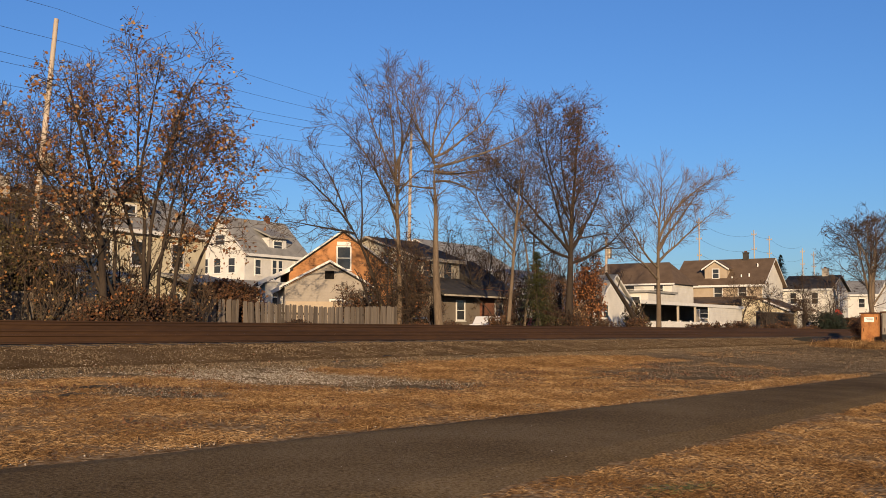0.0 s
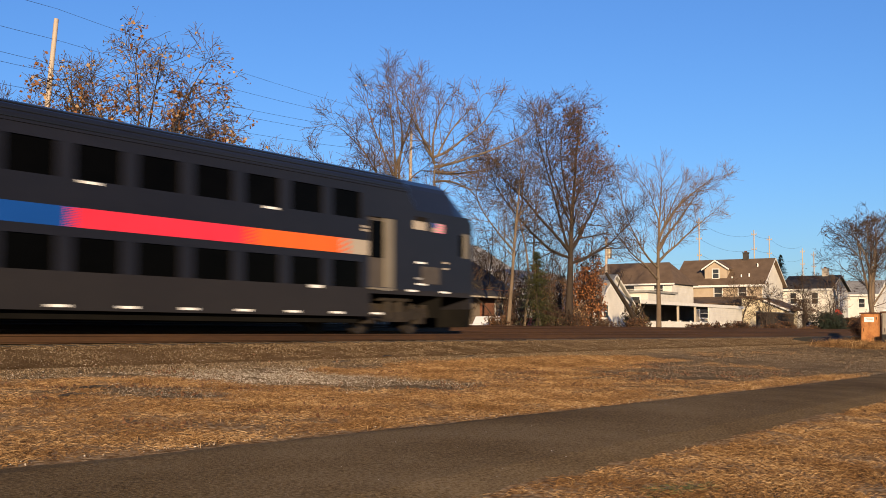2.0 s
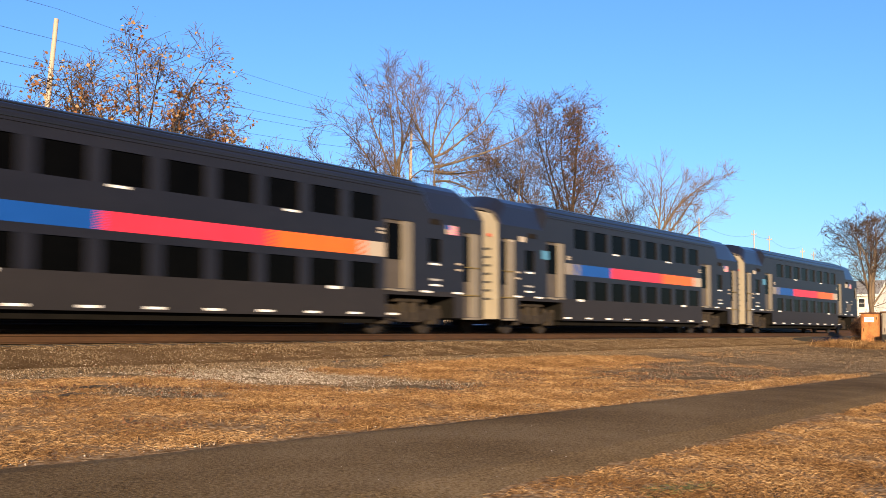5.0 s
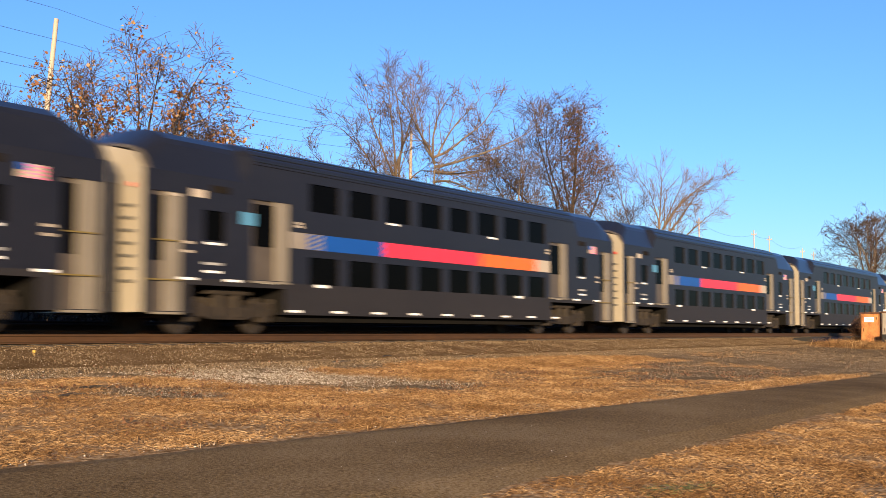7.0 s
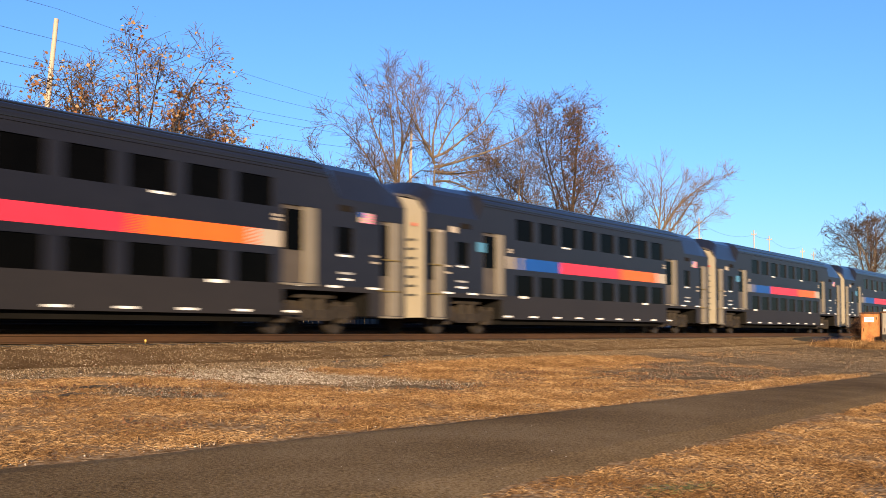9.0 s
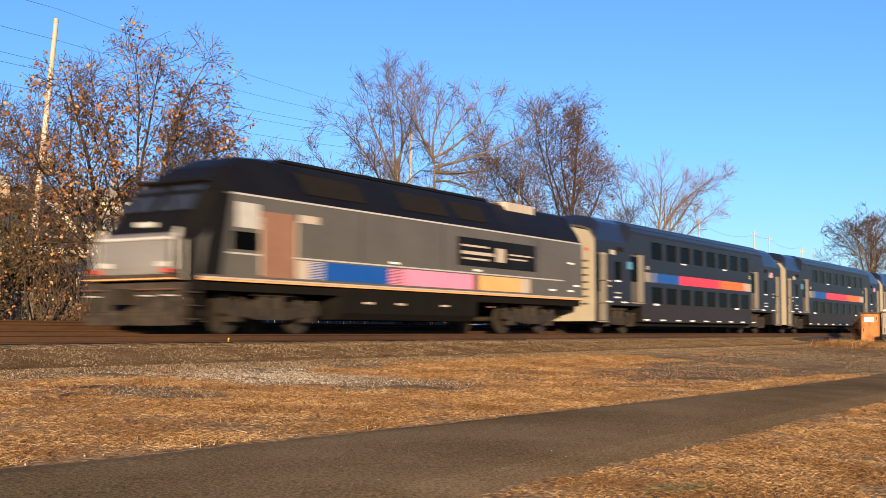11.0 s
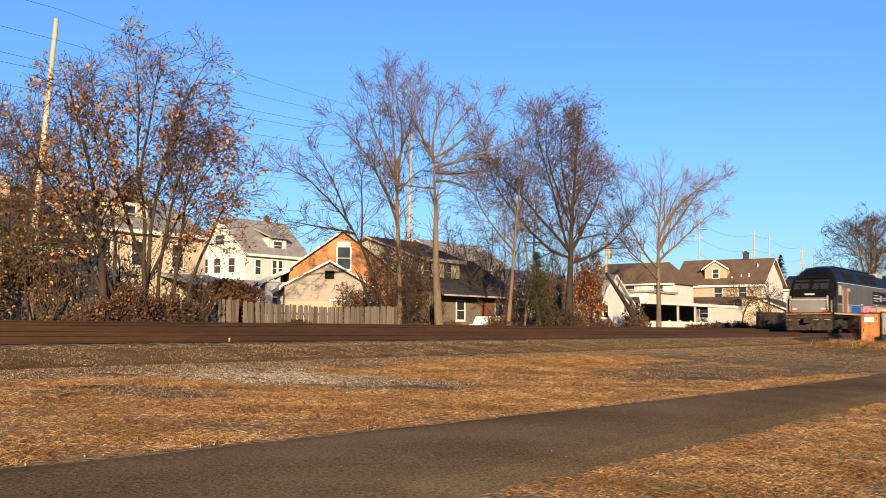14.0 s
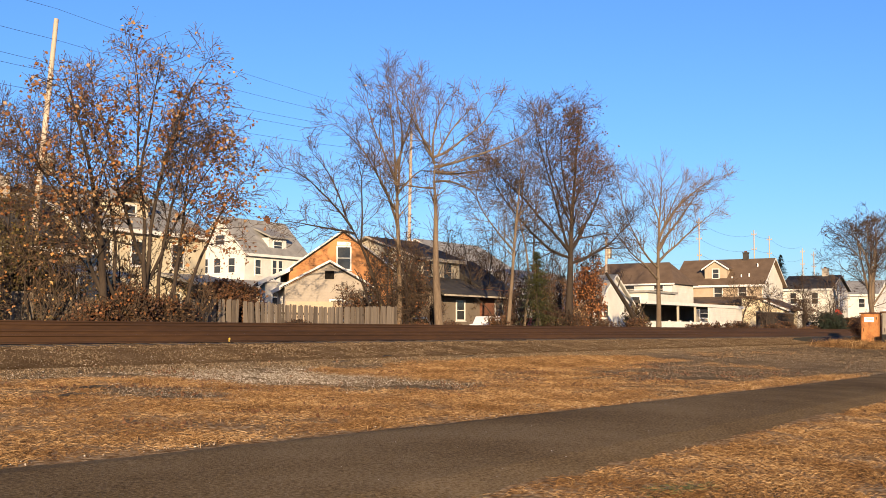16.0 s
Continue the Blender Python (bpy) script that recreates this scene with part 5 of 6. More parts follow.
for i, (x, y, w, h) in enumerate(((64.2, 33.8, 1.0, 5.6), (66.4, 33.8, 1.0, 5.2), (68.4, 33.6, 1.2, 5.6))):
    shrub_of("vine-draped upright bare saplings", x, y, w, h, 330 + i, [("leaf_brown", .6, .12, None), ("leaf_tan", .15, .11, None)], 8, thick=.05, kids=(9, 5, 3), up=(0, -.02, -.12, -.15))
for i, (x, w, h) in enumerate(((131, 3.6, 2.0), (138, 4.0, 2.2), (146, 4.2, 2.4), (155, 4.5, 2.6))):
    shrub_of("dense dark brush at the far track edge", x, 29.4, w, h, 340 + i, [("leaf_brown", 2.2, .16, None), ("needle_dark", .8, .16, None)], 12, step=.4, thin=.014)
bm = bmesh.new()
for a, b, r0, r1 in (((74.6, 32.6, 4.0), (78.0, 32.6, 2.0), .09, .16), ((78.0, 32.6, 2.0), (81.6, 32.6, -.55), .16, .22), ((76.4, 32.6, 2.94), (78.0, 32.8, 4.4), .05, .02), ((79.6, 32.6, .87), (81.2, 32.4, 2.2), .05, .02)):
    add_cyl(bm, a, b, r0, r1, 9)
tagged(mesh_ob("leaning_trunk", bm, M["bark_dark"]), "dead leaning trunk propped before the white shed", "dead tree")


conifer("ragged yellow-green pine among bare trees", 60.0, 30.4, 4.6, 1.6, "needle", 5)
conifer("dark spruce beside the tan house", 158, 44.3, 10.3, 2.6, "needle_dark", 6)
conifer("dark evergreen beyond the small house", 46.3, 55, 9.4, 3.0, "needle_dark", 7)


# a far belt of bare woods behind the roofs
def far_woods():
    rng = random.Random(77)
    vs, fs = [], []
    for _ in range(5200):
        x = rng.uniform(90, 520)
        y = rng.uniform(95, 150) + (x - 90) * .12
        h = 6 + 3 * noise.noise((x * .03, y * .03, 0)) + rng.uniform(-2, 4)
        for _k in range(9):
            b = len(vs)
            x1, z1 = x + rng.gauss(0, 1.2), rng.uniform(2, h)
            x2, z2 = x1 + rng.gauss(0, .7), z1 + rng.uniform(.6, 2)
            vs += [(x1 - .035, y, z1), (x1 + .035, y, z1), (x2, y + rng.gauss(0, .6), z2)]
            fs.append((b, b + 1, b + 2))
    o = raw("far_woods", vs, fs, M["twig"])
    tagged(o, "hazy belt of bare woods beyond the houses", "woods", kind="stuff")


far_woods()


# ---- loose ground cover ----
def grass_field():
    rng = random.Random(9)
    vs, fs = [], []

    def tuft(x, y, hgt, n, spread):
        z = ground_z(x, y) - .02
        for _ in range(n):
            a, ln_ = rng.uniform(0, math.tau), hgt * rng.uniform(.6, 1.6)
            px, py = x + rng.gauss(0, spread), y + rng.gauss(0, spread)
            w = rng.uniform(.0013, .003) * (1 + math.hypot(x, y) * .045)
            b = len(vs)
            if rng.random() < .74:
                # a fallen straw lying in the mat, on edge
                ln_ *= .8
                w *= .5
                dx, dy, rise = math.cos(a) * ln_, math.sin(a) * ln_, rng.uniform(-.15, .3) * ln_
                z0 = z + .02 + rng.random() ** 2 * hgt * .5
                sag = rng.uniform(0, .2) * ln_
                vs.extend([(px, py, z0 - w), (px, py, z0 + w), (px + dx * .5, py + dy * .5, z0 + sag + rise * .5 + w), (px + dx * .5, py + dy * .5, z0 + sag + rise * .5 - w), (px + dx, py + dy, z0 + rise)])
            else:
                lean = rng.uniform(.5, 1.1)
                dx, dy = math.cos(a) * ln_ * lean, math.sin(a) * ln_ * lean
                ux, uy = -math.sin(a) * w, math.cos(a) * w
                zz = ln_ * math.sqrt(max(.035, 1 - lean * lean * .8))
                vs.extend([(px - ux, py - uy, z), (px + ux, py + uy, z), (px + dx * .45 + ux * .8, py + dy * .45 + uy * .8, z + zz * .65), (px + dx * .45 - ux * .8, py + dy * .45 - uy * .8, z + zz * .65), (px + dx, py + dy, z + zz * .8)])
            fs.extend([(b, b + 1, b + 2, b + 3), (b + 3, b + 2, b + 4)])
    count = 0
    while count < 26000:
        x, y = rng.uniform(4, 26), rng.uniform(2.0, 4.15)
        if rng.random() < min(1, 11 / x) and noise.fractal((x * .9, y * 1.3, 6), 1, 2, 4) < rng.uniform(0, .6):
            tuft(x, y, .042 + .03 * noise.noise((x, y, 0)) + .04 * max(0, noise.noise((x * 2.3, y * 2.3, 8))), 5, .05)
            count += 1
    count = 0
    while count < 46000:
        x, y = rng.uniform(4, 46), rng.uniform(6.1, 15.8)
        if y < path_far(x) + .02 + max(0, 11 - x) * .018 or rng.random() > min(1, 15 / x):
            continue
        v = patch(x, y)
        if v < rng.uniform(-.38, .28) + .4 * noise.noise((x * 1.9, y * 2.6, 5)) + .4 * noise.noise((x * .8, y * 1.2, 15)):
            tall = .036 + .1 * max(0, noise.noise((x * .8, y * 1.1, 7))) + .05 * max(0, noise.noise((x * 3.1, y * 3.7, 2)))
            tall += .09 * max(0, noise.noise((x * 1.9, y * 2.6, 11)) - .1)
            tall += .16 * math.exp(-((x - 27.5) / 5) ** 2 - ((y - 13.4) / .9) ** 2)
            tuft(x, y, tall, 5, .07)
            count += 1
    for _ in range(1500):
        x, y = rng.uniform(58, 73), rng.uniform(10.6, 14.9)
        tuft(x, y, .55, 7, .12)
    for _ in range(700):
        x, y = rng.uniform(36, 62), rng.uniform(11, 15)
        if patch(x, y) < .5:
            tuft(x, y, .16, 5, .12)
    tagged(raw("dry_grass", vs, fs, M["grass"]), "matted dry straw-coloured winter grass", "grass", kind="stuff")
    vs, fs = [], []
    for cx, cy in ((8.6, 3.3), (8.9, 3.2)):
        for _ in range(60):
            tuft(cx + rng.gauss(0, .12), cy + rng.gauss(0, .08), .06, 3, .02)
    tagged(raw("green_weed", vs, fs, M["green_grass"]), "small green weed patches in dry grass", "weeds", kind="stuff")


def stones(name, label, spots, material, cat="gravel"):
    vs, fs = [], []
    rng = random.Random(len(spots))
    for x, y, z, s in spots:
        b = len(vs)
        sx, sy, sz = (s * rng.uniform(.6, 1.2) for _ in range(3))
        a = rng.uniform(0, 3.14)
        c, d = math.cos(a), math.sin(a)
        for u, v, w in ((1, .1, 0), (0, 1, .2), (-1, -.1, .1), (.1, -1, 0), (.2, .1, .8)):
            u, v, w = (u + rng.uniform(-.3, .3)) * sx, (v + rng.uniform(-.3, .3)) * sy, (w + rng.uniform(-.2, .2) - (.35 if w < .5 else 0)) * sz
            vs.append((x + u * c - v * d, y + u * d + v * c, z + w))
        fs += [(b, b + 1, b + 4), (b + 1, b + 2, b + 4), (b + 2, b + 3, b + 4), (b + 3, b, b + 4)]
    tagged(raw(name, vs, fs, material), label, cat, kind="stuff")


def gravel():
    rng = random.Random(12)
    bed, pale, mid = [], [], []
    while len(bed) < 62000:
        x, y = rng.uniform(8, 75), rng.uniform(14.6, 19.4)
        if rng.random() > min(1, 20 / x):
            continue
        if y < 16.3 and rng.random() > .45 + .3 * (y - 14.6) / 1.7:
            continue
        bed.append((x, y, ground_z(x, y) + .01, rng.uniform(.008, .022) * (1 + x * .008)))
    for _ in range(9000):
        x, y = rng.uniform(38, 84), rng.uniform(8.5, 18)
        bed.append((x, y, ground_z(x, y) + .012, rng.uniform(.012, .036)))
    while len(pale) < 5600:
        x, y = rng.uniform(6, 45), rng.uniform(7.2, 15)
        if y < path_far(x) + .1:
            continue
        v = patch(x, y)
        if v > rng.uniform(-.05, .25) and rng.random() < (1 if x < 19 else .07):
            pale.append((x, y, ground_z(x, y) + .005, rng.uniform(.004, .011) * (1 + x * .006)))
    while len(pale) < 11000:
        u, w = rng.gauss(20.4, 1.4), rng.gauss(-2.9, 1.1)
        x, y = u * .854 + w * .52, u * .52 - w * .854
        pale.append((x, y, ground_z(x, y) + .012, rng.uniform(.005, .014)))
    for _ in range(1300):
        x, y = 11 + 40 * rng.random() ** 1.6, rng.uniform(14.2, 18.4)
        pale.append((x, y, ground_z(x, y) + .03, rng.uniform(.006, .015) * (1 + x * .008)))
    for _ in range(70):
        x, y = rng.uniform(6, 30), rng.uniform(4.2, 7.2)
        pale.append((x, y, ground_z(x, y) + .075, rng.uniform(.004, .009)))
    for _ in range(260):
        x = rng.uniform(6, 34)
        y = path_far(x) + rng.gauss(.02, .06)
        pale.append((x, y, ground_z(x, y) + .02, rng.uniform(.005, .013)))
    while len(mid) < 30000:
        x, y = rng.uniform(6, 48), rng.uniform(6.5, 15.4)
        if y > path_far(x) + .15 and rng.random() < 16 / max(16, x) and patch(x, y) > rng.uniform(-.35, .3):
            mid.append((x, y, ground_z(x, y) + .008, rng.uniform(.005, .015) * (1 + x * .008)))
    stones("loose_gravel", "grey brown gravel strewn over bare soil", mid, M["stone_mid"])
    stones("ballast_stones", "loose brown grey ballast stones", bed, M["stone"])
    stones("pale_gravel", "scattered pale gravel among the grass", pale, M["pale_stone"])


def litter():
    rng = random.Random(14)
    pts = []
    for _ in range(1500):
        x, y = rng.uniform(6, 45), rng.uniform(7.4, 18.5)
        if y > path_far(x) + .1:
            pts.append(Vector((x, y, ground_z(x, y) + .03)))
    for k in range(46):
        cx, cy = rng.uniform(7, 30), rng.uniform(8, 14.4)
        for _ in range(60):
            u, w = rng.gauss(0, .1), rng.gauss(0, .3)
            x, y = cx + u * .854 + w * .52, cy + u * .52 - w * .854
            if y > path_far(x) + .1:
                pts.append(Vector((x, y, ground_z(x, y) + .04)))
    for _ in range(2600):
        x, y = rng.uniform(20, 60), rng.uniform(27.5, 31.8)
        pts.append(Vector((x, y, ground_z(x, y) + .04)))
    tagged(raw("leaf_litter", *leaf_mesh(pts, .05, rng, .02), M["litter"]), "brown fallen leaves strewn over the verge", "leaves", kind="stuff")


grass_field()
gravel()
litter()
bm = bmesh.new()
add_prism(bm, [(-.035, 0), (.0, -.02), (.04, 0), (.02, .035), (-.015, .04)], "z", 0, .006)
add_prism(bm, [(-.02, .035), (.015, .035), (.02, .07), (-.01, .08)], "z", .002, .035)
YELLOW = tagged(mesh_ob("yellow_leaf", bm, M["yellow"]), "small curled yellow leaf blown about by the train", "leaf")


for i, (x, y, a) in enumerate(((24.5, 16.5, 8), (21, 15.3, -20), (10.5, 11.8, 10), (11.6, 12.6, -5), (27, 15.6, 3))):
    bm = bmesh.new()
    add_cyl(bm, (-.24, 0, -.012), (.05, .03, .004), .018, .015, 7)
    add_cyl(bm, (.05, .03, .004), (.22, -.02, .0), .015, .008, 7)
    o = tagged(mesh_ob("broken_stick", bm, M["tie"]), "dark broken stick lying on gravel", "stick", "sticks on the verge")
    o.matrix_basis = pose(x, y, ground_z(x, y) + .035, 0, 0, a)


# ---- the train ----
def panel_wall(bm, xb, zb, skip, y, depth, mi_of):
    """A flat side made of cells, with holes and their reveals going inwards by depth."""
    sgn = 1 if y < 0 else -1
    for i in range(len(xb) - 1):
        for j in range(len(zb) - 1):
            xc, zc = (xb[i] + xb[i + 1]) / 2, (zb[j] + zb[j + 1]) / 2
            if skip(xc, zc):
                continue
            q = [bm.verts.new(v) for v in ((xb[i], y, zb[j]), (xb[i + 1], y, zb[j]), (xb[i + 1], y, zb[j + 1]), (xb[i], y, zb[j + 1]))]
            bm.faces.new(q if y < 0 else q[::-1]).material_index = mi_of(xc, zc)
            for di, dj, e in ((-1, 0, (0, 3)), (1, 0, (1, 2)), (0, -1, (0, 1)), (0, 1, (3, 2))):
                ii, jj = i + di, j + dj
                if 0 <= ii < len(xb) - 1 and 0 <= jj < len(zb) - 1 and skip((xb[ii] + xb[ii + 1]) / 2, (zb[jj] + zb[jj + 1]) / 2):
                    a, b = q[e[0]].co, q[e[1]].co
                    r = [bm.verts.new(v) for v in (a, b, b + Vector((0, sgn * depth, 0)), a + Vector((0, sgn * depth, 0)))]
                    bm.faces.new(r).material_index = mi_of(xc, zc)


WIN_X = [(-6.73 + 1.72 * k, -5.45 + 1.72 * k) for k in range(8)]
UP_Z, LOW_Z = (3.09, 3.8), (1.24, 1.93)
HL = 12.45


def bogie_of(parent, x, name="bogie", wheelbase=2.6, r=.46):
    b = part(name, bogie_frame(wheelbase), M["bogie"], parent)
    b.location = (x, 0, 0)
    for s in (-1, 1):
        bm = bmesh.new()
        for side in (-.755, .755):
            add_cyl(bm, (0, side - .065, 0), (0, side + .065, 0), r, n=24)
            add_cyl(bm, (0, side + (-.075 if side < 0 else .055), 0), (0, side + (-.055 if side < 0 else .075), 0), r * .55, n=12)
            for k in range(3):
                a = k * math.tau / 3
                add_box(bm, math.cos(a) * r * .72 - .03, math.cos(a) * r * .72 + .03, side - .08, side + .08, math.sin(a) * r * .72 - .03, math.sin(a) * r * .72 + .03)
        add_cyl(bm, (0, -.9, 0), (0, .9, 0), .08, n=10)
        w = part("wheelset", bm, M["wheel"], b)
        w.location = (s * wheelbase / 2, 0, r)
    return b


def bogie_frame(wb):
    bm = bmesh.new()
    for s in (-1, 1):
        y0, y1 = (s * 1.02, s * 1.18) if s > 0 else (-1.18, -1.02)
        h = wb / 2
        add_prism(bm, [(-h - .45, .5), (-h - .2, .42), (-h + .3, .42), (-.6, .34), (.6, .34), (h - .3, .42), (h + .2, .42), (h + .45, .5), (h + .42, .72), (h - .2, .78), (.55, .62), (-.55, .62), (-h + .2, .78), (-h - .42, .72)], "y", y0, y1)
        for x in (-h, h):
            add_box(bm, x - .17, x + .17, y0 - .06, y1 + .06, .28, .6, bevel=.02)
            for dx in (-.3, .3):
                add_cyl(bm, (x + dx, (y0 + y1) / 2, .5), (x + dx, (y0 + y1) / 2, .85), .09, n=10)
        for dx in (-.3, .3):
            add_cyl(bm, (dx, (y0 + y1) / 2, .4), (dx, (y0 + y1) / 2, .98), .13, n=12)
        add_box(bm, -.75, .75, y0 - .03, y1 + .03, .92, 1.04, bevel=.02)
    add_box(bm, -.35, .35, -1.05, 1.05, .5, .9)
    return bm


def coach(lead=False):
    label = "dark grey double-deck cab car with red and orange stripe" if lead else "dark grey double-deck coach with blue red orange stripe"
    c = thing("cab_car" if lead else "railway_coach", label, "train car", group="cars of the passing train")
    ends_r = [-12.12 + .02, -11.37]
    doors = [(-8.95, -7.54, 1.28, 3.2), (6.95, 8.2 if lead else 8.36, 1.28, 3.2), (-12.2, -11.3, .5, 3.1)] + ([] if lead else [(11.25, 12.25, .5, 3.1)])
    extra = [(-10.58, -9.86, 2.12, 2.8)] + ([(11.75, 12.3, 2.35, 3.0)] if lead else [(9.2, 9.94, 2.12, 2.8)])
    xb = sorted({-HL, HL, -11.0, -7.7, 7.0, 10.7, -8.9, 8.9, -7.3, 7.3} | {v for w in WIN_X for v in w} | {v for d in doors for v in d[:2]} | {v for d in extra for v in d[:2]})
    zb = sorted({.47, 1.1, 3.55, 4.05, *UP_Z, *LOW_Z, .9} | {v for d in doors for v in d[2:]} | {v for d in extra for v in d[2:]})

    def skip(x, z):
        if abs(x) > 8.9 and z > 3.55:
            return True
        if z < 1.1 and (-11.0 < x < -7.7 or 7.0 < x < (HL if lead else 10.7)):
            return True
        if (UP_Z[0] < z < UP_Z[1] or LOW_Z[0] < z < LOW_Z[1]) and any(a < x < b for a, b in WIN_X):
            return True
        return any(a < x < b and p < z < q for a, b, p, q in doors + extra)
    bm = bmesh.new()
    for y in (-1.55, 1.55):
        panel_wall(bm, xb, zb, skip, y, .07, lambda x, z: 1 if z < 1.24 else 0)
        for s in (-1, 1):
            bm.faces.new([bm.verts.new(v) for v in ((s * 8.9, y, 4.05), (s * 8.9, y, 3.55), (s * 9.3, y, 3.55))])
    # floor, ends and the partitions over the bogies
    for x0, x1, z in ((-HL, -11.0, .47), (-11.0, -7.7, 1.1), (-7.7, 7.0, .47), (7.0, 10.7, 1.1), (10.7, HL, 1.1 if lead else .47)):
        bm.faces.new([bm.verts.new(v) for v in ((x0, -1.55, z), (x0, 1.55, z), (x1, 1.55, z), (x1, -1.55, z))]).material_index = 2
    for x in (-11.0, -7.7, 7.0, 10.7):
        bm.faces.new([bm.verts.new(v) for v in ((x, -1.55, .47), (x, 1.55, .47), (x, 1.55, 1.1), (x, -1.55, 1.1))]).material_index = 2
    # dark sheets behind the glass, standing in for the unlit interior
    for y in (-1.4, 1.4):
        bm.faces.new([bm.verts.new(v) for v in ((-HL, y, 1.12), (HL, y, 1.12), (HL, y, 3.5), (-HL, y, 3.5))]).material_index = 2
    part("body", bm, [M["coach"], M["coach_dirt"], M["under"]], c)
    # roof
    bm = bmesh.new()
    mid = [(1.55, 4.05), (1.5, 4.2), (1.36, 4.38), (1.0, 4.54), (.5, 4.62), (0, 4.64)]
    hip = [(1.55, 3.55), (1.3, 4.2), (1.22, 4.33), (.95, 4.5), (.5, 4.59), (0, 4.61)]
    end = [(1.55, 3.55), (1.42, 3.78), (1.3, 3.9), (.95, 4.02), (.5, 4.08), (0, 4.1)]
    low = [(1.55, 3.40), (1.42, 3.5), (1.3, 3.56), (.95, 3.62), (.5, 3.66), (0, 3.68)]
    stations = [(-HL, end), (-11.5, hip), (-9.3, hip), (-8.9, mid), (8.9, mid), (9.3, hip), (11.5, hip), (HL, low if lead else end)]
    rings = []
    for x, pr in stations:
        full = [(-y, z) for y, z in pr] + [(y, z) for y, z in pr[-2::-1]]
        rings.append([bm.verts.new((x, y, z)) for y, z in full])
    for a, b in zip(rings, rings[1:]):
        for i in range(len(a) - 1):
            bm.faces.new((a[i], b[i], b[i + 1], a[i + 1]))
    rf = part("roof", bm, M["coach_roof"], c)
    for k in range(3):
        z, y = (4.12, 4.28, 4.45)[k], (1.535, 1.45, 1.23)[k]
        for s in (-1, 1):
            part("roof_rib", boxes((-8.85, 8.85, s * y - .012, s * y + .012, z - .012, z + .012)), M["coach_roof"], rf)
    part("gutter", boxes((-8.9, 8.9, -1.575, -1.545, 4.03, 4.07)), M["coach"], rf)
    # steel caps paint the sun highlight on the lowest part of the sloping roof ends
    for s in (-1, 1):
        if lead and s > 0:
            continue
        bm = bmesh.new()
        two = []
        for k, up in ((0.0, .008), (.16, .008)):
            x = s * (HL - (HL - 11.5) * k + (.03 if k == 0 else 0))
            pr = [(a[0] + (b[0] - a[0]) * k + .006, a[1] + (b[1] - a[1]) * k + up) for a, b in zip(end, hip)]
            two.append([bm.verts.new((x, y, z)) for y, z in [(-y, z) for y, z in pr] + pr[-2::-1]])
        for i in range(len(two[0]) - 1):
            bm.faces.new((two[0][i], two[1][i], two[1][i + 1], two[0][i + 1]))
        bmesh.ops.solidify(bm, geom=bm.faces[:], thickness=-.006)
        part("end_cap", bm, M["steel"], rf, "steel roof end cap painting the sun highlight")
    # end walls in bare steel, sunlight put into their lighter colour
    for s in (-1, 1):
        if lead and s > 0:
            bm = bmesh.new()
            add_prism(bm, [(-1.55, .75), (1.55, .75), (1.55, 3.4), (1.3, 3.56), (.5, 3.66), (-.5, 3.66), (-1.3, 3.56), (-1.55, 3.4)], "x", HL, HL + .1)
            e = part("end_wall", bm, M["coach"], c)
            for y in (-.85, .85):
                part("windscreen", boxes((HL + .1, HL + .12, y - .5, y + .5, 2.3, 3.1), bevel=.006), M["glass"], e)
                part("headlight", boxes((HL + .1, HL + .14, y - .18, y + .18, 1.6, 1.78), bevel=.01), M["reflector"], e)
            bm = bmesh.new()
            add_prism(bm, [(-1.4, .2), (1.4, .2), (1.5, .75), (-1.5, .75)], "x", HL - .1, HL + .2)
            part("pilot", bm, M["under"], e)
            continue
        bm = bmesh.new()
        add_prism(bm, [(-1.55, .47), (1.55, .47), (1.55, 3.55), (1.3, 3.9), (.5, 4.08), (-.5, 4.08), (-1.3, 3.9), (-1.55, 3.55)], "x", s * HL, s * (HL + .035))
        e = part("end_wall", bm, M["sunlit_end_steel"], c, "steel end wall painted sunlit, with ladder rungs")
        x0, x1 = sorted((s * (HL + .035), s * (HL + .30)))
        part("diaphragm", boxes((x0, x1, -.75, -.6, .9, 3.1), (x0, x1, .6, .75, .9, 3.1), (x0, x1, -.75, .75, 3.1, 3.25)), M["bellows"], e)
        x0, x1 = sorted((s * (HL + .035), s * (HL + .055)))
        part("gangway_door", boxes((x0, x1, -.55, .55, .9, 3.05)), M["jamb"], e)
        x0, x1 = sorted((s * (HL + .035), s * (HL + .09)))
        for k in range(7):
            part("ladder_rung", boxes((x0, x1, -1.3, -1.0, 1.1 + .27 * k, 1.16 + .27 * k)), M["bellows"], e)
        for y in (-1.25, 1.25):
            part("marker_lamp", boxes((x0, x1, y - .06, y + .06, 3.14, 3.24), bevel=.01), M["tail_light"], e)
        x0, x1 = sorted((s * HL, s * 12.955))
        part("coupler", boxes((x0, x1, -.14, .14, .62, .95)), M["bogie"], e)
    # windows
    for y, d in ((-1.49, .02), (1.49, .02)):
        for rz in (UP_Z, LOW_Z):
            for a, b in WIN_X:
                part("window", boxes((a, b, y - d / 2, y + d / 2, rz[0], rz[1])), M["glass"], c)
        for a, b, p, q in extra:
            part("window", boxes((a, b, y - d / 2, y + d / 2, p, q)), M["glass"], c)
